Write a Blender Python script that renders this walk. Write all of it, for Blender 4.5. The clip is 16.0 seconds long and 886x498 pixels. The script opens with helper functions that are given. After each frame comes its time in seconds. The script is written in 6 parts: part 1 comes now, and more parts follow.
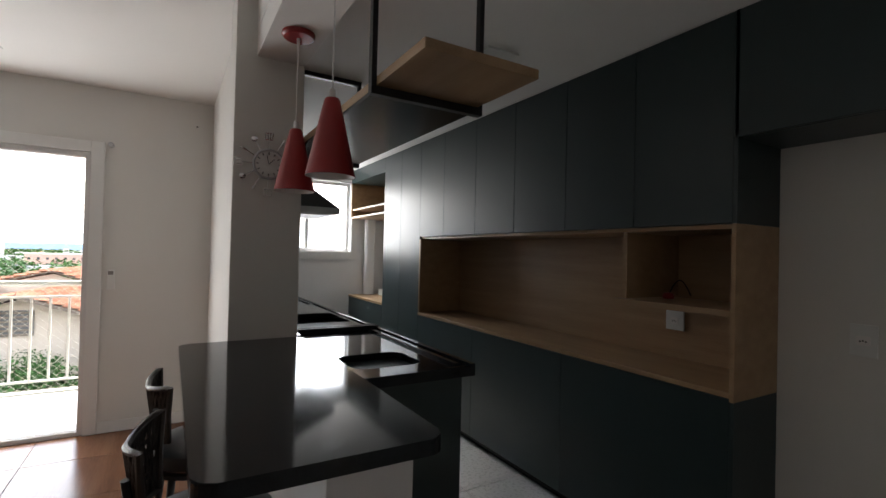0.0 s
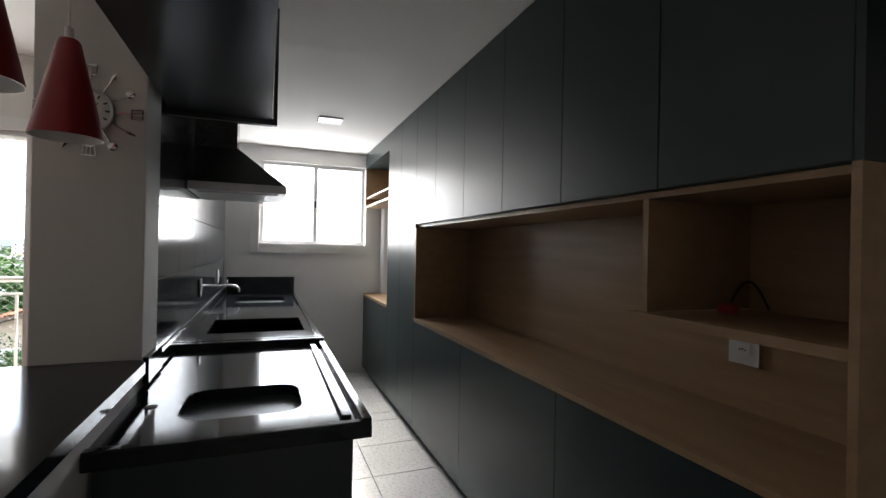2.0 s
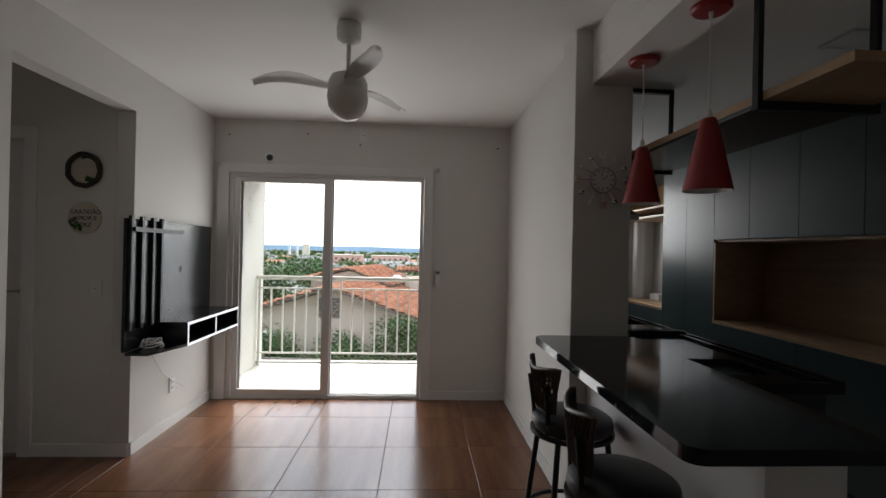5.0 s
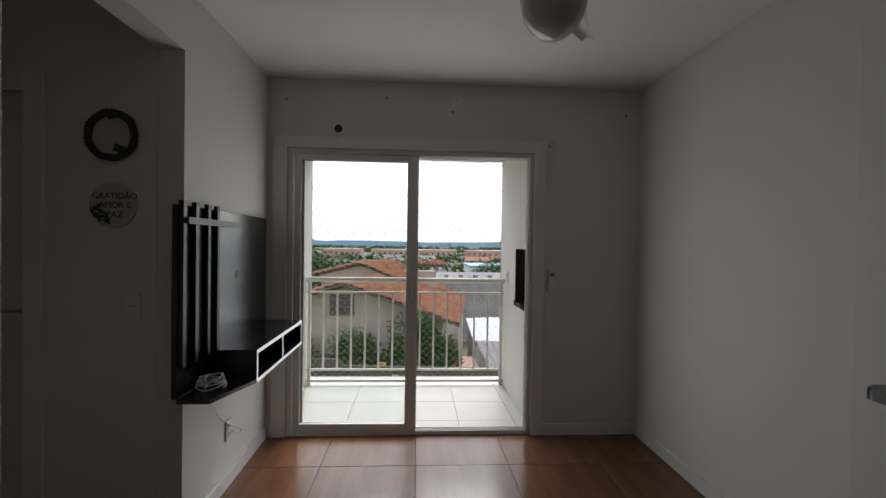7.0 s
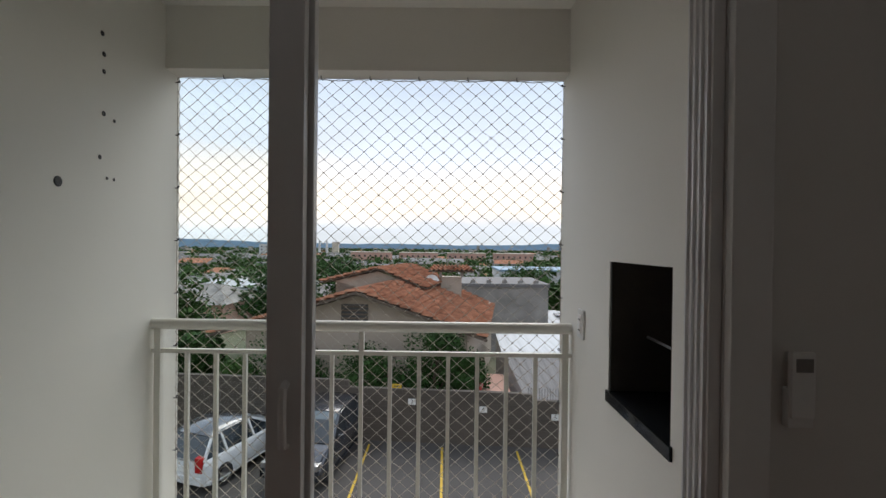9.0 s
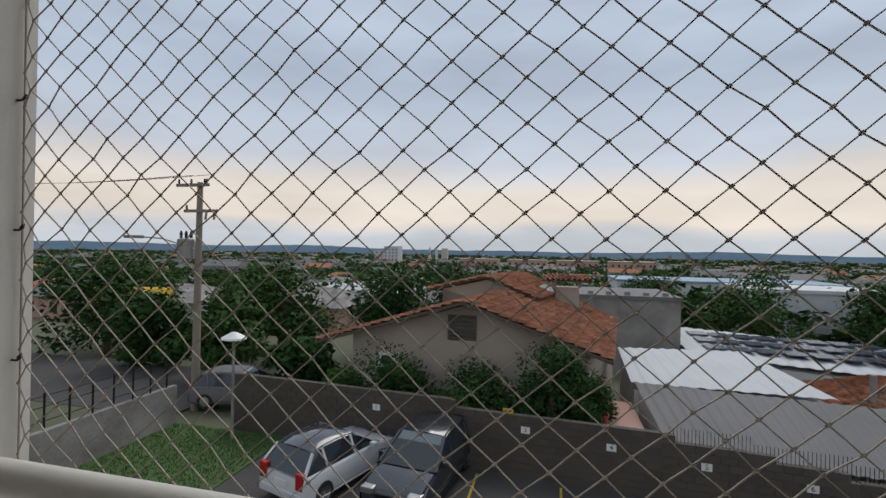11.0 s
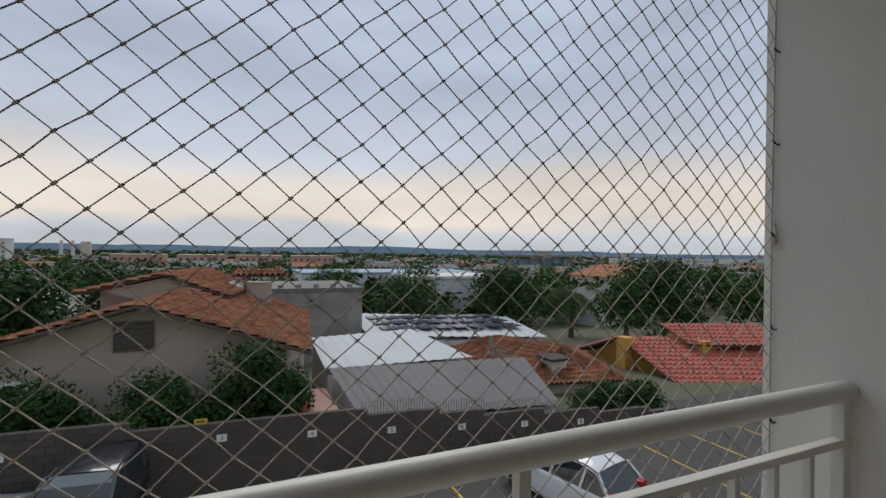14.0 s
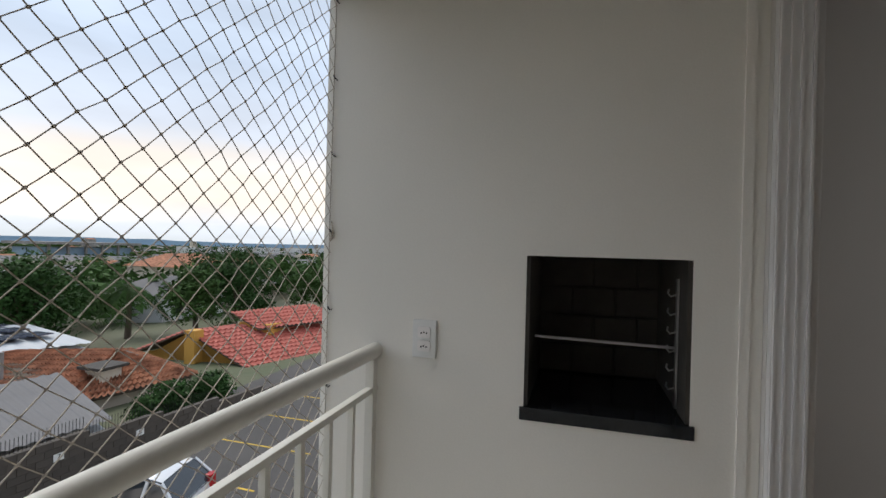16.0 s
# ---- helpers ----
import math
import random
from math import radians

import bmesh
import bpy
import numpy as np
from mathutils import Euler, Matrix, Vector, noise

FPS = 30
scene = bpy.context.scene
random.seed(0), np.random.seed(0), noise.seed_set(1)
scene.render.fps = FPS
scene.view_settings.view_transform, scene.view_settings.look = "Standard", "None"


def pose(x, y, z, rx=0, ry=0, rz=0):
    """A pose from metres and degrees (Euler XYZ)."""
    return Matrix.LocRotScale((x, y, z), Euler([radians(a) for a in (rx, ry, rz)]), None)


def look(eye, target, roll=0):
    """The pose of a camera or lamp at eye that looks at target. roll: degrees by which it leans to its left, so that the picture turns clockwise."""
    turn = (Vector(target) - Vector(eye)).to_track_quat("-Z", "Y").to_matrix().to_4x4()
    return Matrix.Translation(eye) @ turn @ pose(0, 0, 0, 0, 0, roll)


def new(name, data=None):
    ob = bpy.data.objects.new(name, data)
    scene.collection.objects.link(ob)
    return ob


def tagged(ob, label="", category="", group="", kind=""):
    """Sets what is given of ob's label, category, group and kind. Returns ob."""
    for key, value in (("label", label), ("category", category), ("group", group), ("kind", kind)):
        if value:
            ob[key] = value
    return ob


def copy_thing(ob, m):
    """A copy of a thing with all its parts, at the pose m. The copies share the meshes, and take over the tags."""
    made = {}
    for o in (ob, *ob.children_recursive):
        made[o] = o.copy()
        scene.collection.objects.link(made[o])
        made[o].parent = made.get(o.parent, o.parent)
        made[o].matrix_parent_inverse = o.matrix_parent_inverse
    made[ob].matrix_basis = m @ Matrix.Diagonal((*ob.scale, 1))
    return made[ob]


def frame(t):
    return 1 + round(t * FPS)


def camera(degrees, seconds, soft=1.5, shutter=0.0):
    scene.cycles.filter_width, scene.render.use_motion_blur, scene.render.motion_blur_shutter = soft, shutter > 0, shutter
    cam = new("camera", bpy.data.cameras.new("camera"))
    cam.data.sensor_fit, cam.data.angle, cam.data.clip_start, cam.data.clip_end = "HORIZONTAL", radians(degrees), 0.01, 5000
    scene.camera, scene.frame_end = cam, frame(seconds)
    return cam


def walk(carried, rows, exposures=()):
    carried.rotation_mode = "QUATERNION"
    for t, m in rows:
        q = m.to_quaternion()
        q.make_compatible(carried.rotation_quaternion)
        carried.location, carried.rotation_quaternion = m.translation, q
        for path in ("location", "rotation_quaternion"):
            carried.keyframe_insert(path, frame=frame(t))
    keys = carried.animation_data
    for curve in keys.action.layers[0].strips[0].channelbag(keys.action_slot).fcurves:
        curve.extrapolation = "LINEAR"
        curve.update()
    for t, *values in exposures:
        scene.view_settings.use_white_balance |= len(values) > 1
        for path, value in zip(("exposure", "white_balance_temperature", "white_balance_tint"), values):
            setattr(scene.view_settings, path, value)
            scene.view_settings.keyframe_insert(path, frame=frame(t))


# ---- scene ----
cam = camera(87.4, 16.0)
PATH = [
    (0, (0.174, 0.300, 1.422), (1.187, 2.024, 1.446), 1.44),
    (0.5, (0.390, 0.396, 1.415), (1.478, 2.074, 1.434), 1.14),
    (1, (0.697, 0.479, 1.429), (1.749, 2.180, 1.442), 1.13),
    (1.5, (0.965, 0.667, 1.420), (1.852, 2.459, 1.426), 1.11),
    (2, (1.115, 0.789, 1.395), (1.827, 2.658, 1.399), 1.16),
    (2.5, (1.090, 0.755, 1.394), (1.657, 2.674, 1.403), 1.32),
    (3, (0.949, 0.582, 1.431), (1.316, 2.548, 1.438), 1.14),
    (3.5, (0.687, 0.435, 1.420), (0.893, 2.424, 1.428), 1.17),
    (4, (0.326, 0.337, 1.431), (0.457, 2.333, 1.435), 1.23),
    (4.5, (-0.051, 0.278, 1.437), (0.060, 2.275, 1.437), 1.26),
    (5, (-0.407, 0.209, 1.439), (-0.300, 2.207, 1.443), 1.30),
    (5.2, (-0.576, 0.179, 1.440), (-0.463, 2.175, 1.446), 1.27),
    (6.2, (-1.130, 0.480, 1.440), (-1.015, 2.477, 1.440), 1.00),
    (7.3, (-1.235, 1.545, 1.445), (-1.125, 3.542, 1.415), 0.75),
    (7.5, (-1.215, 1.782, 1.446), (-1.107, 3.779, 1.416), 0.69),
    (8, (-1.148, 2.388, 1.438), (-1.057, 4.386, 1.411), 0.50),
    (8.5, (-1.043, 3.067, 1.434), (-0.987, 5.066, 1.409), 0.40),
    (9, (-0.935, 3.702, 1.450), (-0.947, 5.702, 1.436), 0.69),
    (9.5, (-0.868, 4.239, 1.450), (-1.066, 6.229, 1.447), 0.90),
    (9.7, (-0.870, 4.430, 1.450), (-1.214, 6.400, 1.448), 0.90),
    (10.4, (-1.000, 4.920, 1.440), (-1.484, 6.861, 1.443), 0.95),
    (11.1, (-1.270, 5.400, 1.430), (-1.737, 7.345, 1.440), 1.00),
    (11.8, (-1.440, 5.500, 1.420), (-1.774, 7.472, 1.432), 1.00),
    (12, (-1.480, 5.510, 1.420), (-1.706, 7.497, 1.434), 1.00),
    (12.5, (-1.500, 5.540, 1.420), (-1.437, 7.539, 1.444), 1.00),
    (13, (-1.600, 5.420, 1.410), (-1.249, 7.389, 1.441), 0.90),
    (13.5, (-1.720, 5.310, 1.410), (-1.119, 7.217, 1.431), 0.90),
    (14, (-1.780, 5.245, 1.405), (-0.959, 7.069, 1.412), 0.90),
    (14.5, (-1.770, 5.210, 1.410), (-0.670, 6.881, 1.410), 1.00),
    (15, (-1.785, 5.200, 1.410), (-0.376, 6.619, 1.408), 1.20),
    (15.5, (-1.785, 5.205, 1.410), (-0.091, 6.268, 1.410), 1.30),
    (16, (-1.800, 5.250, 1.415), (0.121, 5.806, 1.413), 1.50),
]
walk(cam, [(t, look(eye, target, roll)) for t, eye, target, roll in PATH],
     [(0, 3.3), (0.5, 3.85), (1.5, 3.9), (2.0, 3.4), (2.5, 3.0), (3.5, 2.5), (5.2, 2.2), (7.3, 1.15), (8.0, 0.8), (8.7, 0.78), (9.0, 0.75), (9.5, 0.5), (11.8, 0.05), (14.0, 0.05), (15.0, 0.2), (15.5, 0.35), (16, 0.7)])

# ---- world and light ----
world = bpy.data.worlds.new("overcast_sky")
scene.world = world
world.use_nodes = True
wn, wl = world.node_tree.nodes, world.node_tree.links
wn.clear()
w_out = wn.new("ShaderNodeOutputWorld")
w_bg = wn.new("ShaderNodeBackground")
w_sky = wn.new("ShaderNodeTexSky")
w_sky.sky_type, w_sky.sun_disc = "NISHITA", False
w_sky.sun_elevation, w_sky.sun_rotation = radians(48), radians(12)
w_sky.dust_density = 3.0
w_tc = wn.new("ShaderNodeTexCoord")
w_sep = wn.new("ShaderNodeSeparateXYZ")
wl.new(w_tc.outputs["Generated"], w_sep.inputs[0])
w_ramp = wn.new("ShaderNodeValToRGB")  # cloud deck with a warm clear band over the horizon
cr = w_ramp.color_ramp
for pos, col in ((0.0, (0.58, 0.62, 0.66)), (0.03, (0.62, 0.66, 0.72)), (0.065, (0.86, 0.77, 0.68)), (0.13, (0.84, 0.77, 0.70)),
                 (0.19, (0.60, 0.65, 0.74)), (0.32, (0.48, 0.56, 0.68)), (0.6, (0.50, 0.58, 0.70)), (1.0, (0.52, 0.58, 0.66))):
    e = cr.elements[0] if pos == 0.0 else (cr.elements[-1] if pos == 1.0 else cr.elements.new(pos))
    e.color = (*col, 1)
w_map = wn.new("ShaderNodeMapping")
w_map.inputs["Scale"].default_value = (1.0, 1.0, 4.5)
w_noise = wn.new("ShaderNodeTexNoise")
w_noise.inputs["Scale"].default_value, w_noise.inputs["Detail"].default_value = 2.2, 6
wl.new(w_tc.outputs["Generated"], w_map.inputs[0])
wl.new(w_map.outputs[0], w_noise.inputs["Vector"])
w_wob = wn.new("ShaderNodeMath")
w_wob.operation = "MULTIPLY_ADD"
w_wob.inputs[1].default_value, w_wob.inputs[2].default_value = 0.12, -0.06
wl.new(w_noise.outputs["Fac"], w_wob.inputs[0])
w_add = wn.new("ShaderNodeMath")
wl.new(w_sep.outputs["Z"], w_add.inputs[0])
wl.new(w_wob.outputs[0], w_add.inputs[1])
wl.new(w_add.outputs[0], w_ramp.inputs["Fac"])
w_cl = wn.new("ShaderNodeMapRange")
w_cl.inputs["From Min"].default_value, w_cl.inputs["From Max"].default_value = 0.3, 0.7
w_cl.inputs["To Min"].default_value, w_cl.inputs["To Max"].default_value = 0.84, 1.12
wl.new(w_noise.outputs["Fac"], w_cl.inputs["Value"])
w_mul = wn.new("ShaderNodeVectorMath")
w_mul.operation = "SCALE"
wl.new(w_ramp.outputs["Color"], w_mul.inputs[0])
wl.new(w_cl.outputs["Result"], w_mul.inputs["Scale"])
w_mix = wn.new("ShaderNodeMix")
w_mix.data_type = "RGBA"
w_mix.inputs["Factor"].default_value = 0.985
w_dim = wn.new("ShaderNodeVectorMath")
w_dim.operation = "SCALE"
w_dim.inputs["Scale"].default_value = 0.08
wl.new(w_sky.outputs["Color"], w_dim.inputs[0])
wl.new(w_dim.outputs[0], w_mix.inputs["A"])
wl.new(w_mul.outputs[0], w_mix.inputs["B"])
wl.new(w_mix.outputs["Result"], w_bg.inputs["Color"])
w_bg.inputs["Strength"].default_value = 0.92
wl.new(w_bg.outputs[0], w_out.inputs[0])

sun = new("sun", bpy.data.lights.new("sun", "SUN"))
sun.data.energy, sun.data.angle, sun.data.color = 1.5, radians(40), (1.0, 0.95, 0.89)
sun.matrix_world = look((18, 85, 97), (0, 0, 0))

# daylight entering by the balcony door and the kitchen window
for nm, at, w, h, power in (("door_daylight", (-1.25, 4.632, 1.06), 1.68, 2.04, 3.8), ("window_daylight", (1.60, 6.05, 1.865), 1.04, 0.80, 2.2)):
    d = new(nm, bpy.data.lights.new(nm, "AREA"))
    d.data.shape, d.data.size, d.data.size_y, d.data.energy, d.data.color = "RECTANGLE", w, h, power, (0.95, 0.97, 1.0)
    d.matrix_world = look(at, (at[0], at[1] - 3, at[2] - 0.02))


# ---- materials ----
def mat(name, color, rough=0.6, metal=0.0, var=0.12, scale=3.0, fine=60.0, bump=0.05, dist=0.01, spec=0.5, coat=0.0, stretch=(1, 1, 1), per=0.0, color2=None):
    m = bpy.data.materials.new(name)
    m.use_nodes = True
    n, l = m.node_tree.nodes, m.node_tree.links
    b = n["Principled BSDF"]
    tc = n.new("ShaderNodeTexCoord")
    mp = n.new("ShaderNodeMapping")
    mp.inputs["Scale"].default_value = stretch
    l.new(tc.outputs["Object"], mp.inputs[0])
    big, small = n.new("ShaderNodeTexNoise"), n.new("ShaderNodeTexNoise")
    big.inputs["Scale"].default_value, big.inputs["Detail"].default_value = scale, 5
    small.inputs["Scale"].default_value, small.inputs["Detail"].default_value = fine, 4
    l.new(mp.outputs[0], big.inputs["Vector"])
    l.new(mp.outputs[0], small.inputs["Vector"])
    mx = n.new("ShaderNodeMath")
    mx.operation = "MULTIPLY_ADD"
    mx.inputs[1].default_value = 0.45
    l.new(small.outputs["Fac"], mx.inputs[0])
    l.new(big.outputs["Fac"], mx.inputs[2])
    fac = mx.outputs[0]
    if per:
        oi = n.new("ShaderNodeObjectInfo")
        ad = n.new("ShaderNodeMath")
        ad.operation = "MULTIPLY_ADD"
        ad.inputs[1].default_value = per
        l.new(oi.outputs["Random"], ad.inputs[0])
        l.new(fac, ad.inputs[2])
        fac = ad.outputs[0]
    r = n.new("ShaderNodeMapRange")
    r.inputs["From Min"].default_value, r.inputs["From Max"].default_value = 0.4, 1.05 + per
    l.new(fac, r.inputs["Value"])
    mix = n.new("ShaderNodeMix")
    mix.data_type = "RGBA"
    c2 = color2 or tuple(min(1, c * (1 + var)) for c in color)
    c1 = color if color2 else tuple(c * (1 - var) for c in color)
    mix.inputs["A"].default_value, mix.inputs["B"].default_value = (*c1, 1), (*c2, 1)
    l.new(r.outputs["Result"], mix.inputs["Factor"])
    l.new(mix.outputs["Result"], b.inputs["Base Color"])
    rr = n.new("ShaderNodeMapRange")
    rr.inputs["To Min"].default_value, rr.inputs["To Max"].default_value = max(0.02, rough * 0.82), min(1, rough * 1.18)
    l.new(small.outputs["Fac"], rr.inputs["Value"])
    l.new(rr.outputs["Result"], b.inputs["Roughness"])
    b.inputs["Metallic"].default_value = metal
    b.inputs["Specular IOR Level"].default_value = spec
    b.inputs["Coat Weight"].default_value = coat
    if bump:
        bp = n.new("ShaderNodeBump")
        bp.inputs["Strength"].default_value, bp.inputs["Distance"].default_value = bump, dist
        l.new(small.outputs["Fac"], bp.inputs["Height"])
        l.new(bp.outputs[0], b.inputs["Normal"])
    return m


def glass(name, tint=(1, 1, 1), rough=0.0):
    m = bpy.data.materials.new(name)
    m.use_nodes = True
    b = m.node_tree.nodes["Principled BSDF"]
    b.inputs["Base Color"].default_value = (*tint, 1)
    b.inputs["Roughness"].default_value = rough
    b.inputs["IOR"].default_value = 1.1
    b.inputs["Transmission Weight"].default_value = 1.0
    return m


M_WALL = mat("beige_wall_paint", (0.68, 0.66, 0.625), 0.75, var=0.04, scale=0.8, fine=180, bump=0.08, dist=0.002)
M_BALC = mat("cream_balcony_paint", (0.79, 0.765, 0.71), 0.7, var=0.05, scale=0.9, fine=150, bump=0.12, dist=0.003)
M_WHITEWALL = mat("white_wall_paint", (0.74, 0.73, 0.73), 0.7, var=0.04, scale=0.9, fine=150, bump=0.06, dist=0.002)
M_CEIL = mat("white_ceiling_paint", (0.80, 0.78, 0.75), 0.85, var=0.03, scale=0.7, fine=200, bump=0.05, dist=0.002)
M_TRIM = mat("white_trim", (0.74, 0.73, 0.71), 0.35, var=0.03, scale=2, bump=0.01)
M_ALU = mat("white_powder_coated_aluminium", (0.72, 0.71, 0.70), 0.35, var=0.03, scale=3, bump=0.01)
M_RAIL = mat("cream_painted_steel", (0.70, 0.68, 0.62), 0.32, var=0.06, scale=4, bump=0.03, dist=0.002)
M_DARK = mat("dark_petrol_laminate", (0.021, 0.035, 0.036), 0.36, var=0.12, scale=1.5, fine=220, bump=0.03, dist=0.001)
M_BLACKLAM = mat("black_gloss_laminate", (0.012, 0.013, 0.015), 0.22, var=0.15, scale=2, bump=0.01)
M_WOOD = mat("oak_laminate", (0.27, 0.165, 0.085), 0.42, scale=2.2, fine=26, bump=0.06, dist=0.002, stretch=(6, 0.6, 9), color2=(0.40, 0.265, 0.15))
M_STONE = mat("black_granite", (0.013, 0.015, 0.018), 0.085, var=0.5, scale=14, fine=320, bump=0.006, dist=0.001, spec=0.32)
M_STEEL = mat("brushed_steel", (0.50, 0.50, 0.51), 0.33, metal=1.0, var=0.06, scale=3, fine=120, stretch=(1, 12, 1), bump=0.02)
M_SINK = mat("satin_sink_steel", (0.58, 0.58, 0.59), 0.30, metal=1.0, var=0.08, scale=5, fine=160, stretch=(1, 8, 1), bump=0.03)
M_CHROME = mat("chrome", (0.8, 0.8, 0.8), 0.12, metal=1.0, var=0.02, bump=0)
M_BLACKMETAL = mat("black_metal", (0.012, 0.012, 0.013), 0.4, metal=0.3, var=0.2, scale=8, bump=0.04, dist=0.002)
M_RED = mat("red_lacquered_metal", (0.30, 0.020, 0.022), 0.38, var=0.1, scale=4, fine=90, bump=0.02)
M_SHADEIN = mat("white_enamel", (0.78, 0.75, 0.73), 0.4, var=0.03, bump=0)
M_PLASTIC = mat("white_plastic", (0.72, 0.72, 0.70), 0.35, var=0.03, bump=0)
M_FANBLADE = mat("translucent_fan_plastic", (0.66, 0.63, 0.58), 0.25, var=0.04, bump=0)
M_OPAL = mat("opal_glass", (0.72, 0.69, 0.64), 0.18, var=0.02, bump=0)
M_TILEK = mat("dark_gloss_wall_tile", (0.035, 0.038, 0.043), 0.14, var=0.1, scale=3, bump=0.01)
M_GROUT = mat("light_grout", (0.50, 0.49, 0.47), 0.8, var=0.1, bump=0.1)
M_FLOORW = mat("wood_look_tile", (0.085, 0.034, 0.017), 0.20, spec=0.35, scale=1.6, fine=16, bump=0.02, dist=0.001, stretch=(7, 0.7, 1), per=0.12, color2=(0.215, 0.098, 0.052))
M_FLOORK = mat("light_floor_tile", (0.56, 0.55, 0.53), 0.28, var=0.035, scale=3, fine=50, bump=0.02, dist=0.001, per=0.1)
M_FLOORB = mat("cream_balcony_tile", (0.72, 0.70, 0.66), 0.30, var=0.06, scale=3, fine=50, bump=0.03, dist=0.001, per=0.1)
M_DGROUT = mat("brown_grout", (0.10, 0.06, 0.04), 0.8, var=0.1, bump=0.1)
M_LEATHER = mat("black_leatherette", (0.014, 0.016, 0.018), 0.38, var=0.15, scale=6, fine=240, bump=0.15, dist=0.002)
M_WICKER = mat("dark_woven_fibre", (0.040, 0.028, 0.022), 0.45, var=0.4, scale=30, fine=150, bump=0.5, dist=0.004)
M_NET = mat("grey_beige_net_cord", (0.42, 0.37, 0.31), 0.75, var=0.2, scale=200, fine=600, bump=0.2, dist=0.001)
M_SOOT = mat("sooty_refractory", (0.045, 0.040, 0.034), 0.9, var=0.4, scale=6, fine=50, bump=0.4, dist=0.004)
M_GLASS = glass("clear_glass", (0.97, 0.99, 0.98))
M_PAPER = mat("white_card", (0.7, 0.7, 0.68), 0.7, var=0.04, bump=0)
M_INK = mat("dark_ink", (0.03, 0.03, 0.03), 0.6, var=0.1, bump=0)
M_YELLOW = mat("yellow_paint", (0.55, 0.36, 0.03), 0.7, var=0.3, scale=4, fine=30, bump=0.1)
M_GROUND = mat("dry_green_ground", (0.055, 0.075, 0.030), 0.95, scale=0.05, fine=0.9, bump=0.3, dist=0.3, color2=(0.13, 0.12, 0.075))
M_ASPHALT = mat("dark_asphalt", (0.060, 0.055, 0.052), 0.9, var=0.25, scale=0.6, fine=25, bump=0.3, dist=0.01)
M_GRASS = mat("lawn_soil", (0.055, 0.10, 0.025), 0.95, var=0.3, scale=1.5, fine=30, bump=0.5, dist=0.03)
M_BLADE = mat("grass_blade", (0.06, 0.13, 0.025), 0.7, var=0.3, scale=3, bump=0)
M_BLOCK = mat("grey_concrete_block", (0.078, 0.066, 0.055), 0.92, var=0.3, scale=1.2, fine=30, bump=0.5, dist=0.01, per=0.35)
M_CONC = mat("weathered_concrete", (0.25, 0.235, 0.22), 0.9, var=0.45, scale=0.9, fine=14, bump=0.3, dist=0.02)
M_ROOF = mat("terracotta_roof_tile", (0.075, 0.027, 0.016), 0.9, scale=2.2, fine=11, bump=0.4, dist=0.02, color2=(0.60, 0.28, 0.165), spec=0.2)
M_ROOFR = mat("red_painted_roof", (0.42, 0.115, 0.085), 0.75, var=0.16, scale=0.6, fine=18, bump=0.3, dist=0.02)
M_HOUSE = mat("beige_house_plaster", (0.40, 0.34, 0.28), 0.85, var=0.12, scale=0.5, fine=20, bump=0.2, dist=0.01)
M_HOUSEY = mat("ochre_house_plaster", (0.52, 0.28, 0.055), 0.8, var=0.12, scale=0.5, fine=20, bump=0.15, dist=0.01)
M_SHEETW = mat("white_metal_sheet", (0.42, 0.44, 0.46), 0.6, metal=0.1, spec=0.3, var=0.08, scale=0.4, fine=8, bump=0.05)
M_SHEETG = mat("grey_corrugated_sheet", (0.165, 0.16, 0.16), 0.75, metal=0.1, spec=0.2, var=0.15, scale=0.35, fine=6, bump=0.05)
M_CARW = mat("white_car_paint", (0.62, 0.63, 0.65), 0.25, var=0.03, bump=0, coat=0.8)
M_CARD = mat("dark_grey_car_paint", (0.045, 0.050, 0.062), 0.22, metal=0.4, var=0.05, bump=0, coat=1.0)
# bluish grey base holds the sky's reflection, painted into the windscreen
M_WINDSCREEN_SKY = mat("windscreen_sky_reflection", (0.085, 0.115, 0.13), 0.05, var=0.08, bump=0, spec=1.0, coat=1.0)
M_CARGLASS = mat("tinted_car_glass", (0.022, 0.028, 0.034), 0.06, var=0.05, bump=0, spec=0.8)
M_TYRE = mat("tyre_rubber", (0.02, 0.02, 0.02), 0.85, var=0.2, bump=0.1)
M_TAIL = mat("red_tail_light", (0.40, 0.015, 0.015), 0.2, var=0.05, bump=0)
M_LEAF = mat("dark_green_leaf", (0.026, 0.062, 0.015), 0.75, var=0.6, scale=2, fine=9, bump=0, spec=0.12)
M_LEAF2 = mat("olive_green_leaf", (0.040, 0.082, 0.020), 0.75, var=0.6, scale=2, fine=9, bump=0, spec=0.12)
M_BARK = mat("grey_brown_bark", (0.10, 0.075, 0.055), 0.95, var=0.3, scale=6, fine=40, bump=0.8, dist=0.02, stretch=(1, 1, 0.2))
M_POLE = mat("grey_wood_pole", (0.24, 0.20, 0.16), 0.9, var=0.2, scale=3, fine=40, bump=0.3, stretch=(1, 1, 0.15))
M_CREAMB = mat("cream_render", (0.55, 0.49, 0.40), 0.85, var=0.15, scale=0.3, fine=6, bump=0.1)
M_PINKB = mat("pink_render", (0.50, 0.30, 0.24), 0.85, var=0.12, scale=0.05, fine=2, bump=0.1)
M_WHITEB = mat("white_render", (0.60, 0.60, 0.60), 0.8, var=0.1, scale=0.1, fine=2, bump=0.1)
M_BLUEB = mat("blue_grey_sheet", (0.22, 0.32, 0.42), 0.7, var=0.15, scale=0.1, fine=2, bump=0.1)
M_WINB = mat("dark_window_glass", (0.04, 0.045, 0.05), 0.15, var=0.1, bump=0)
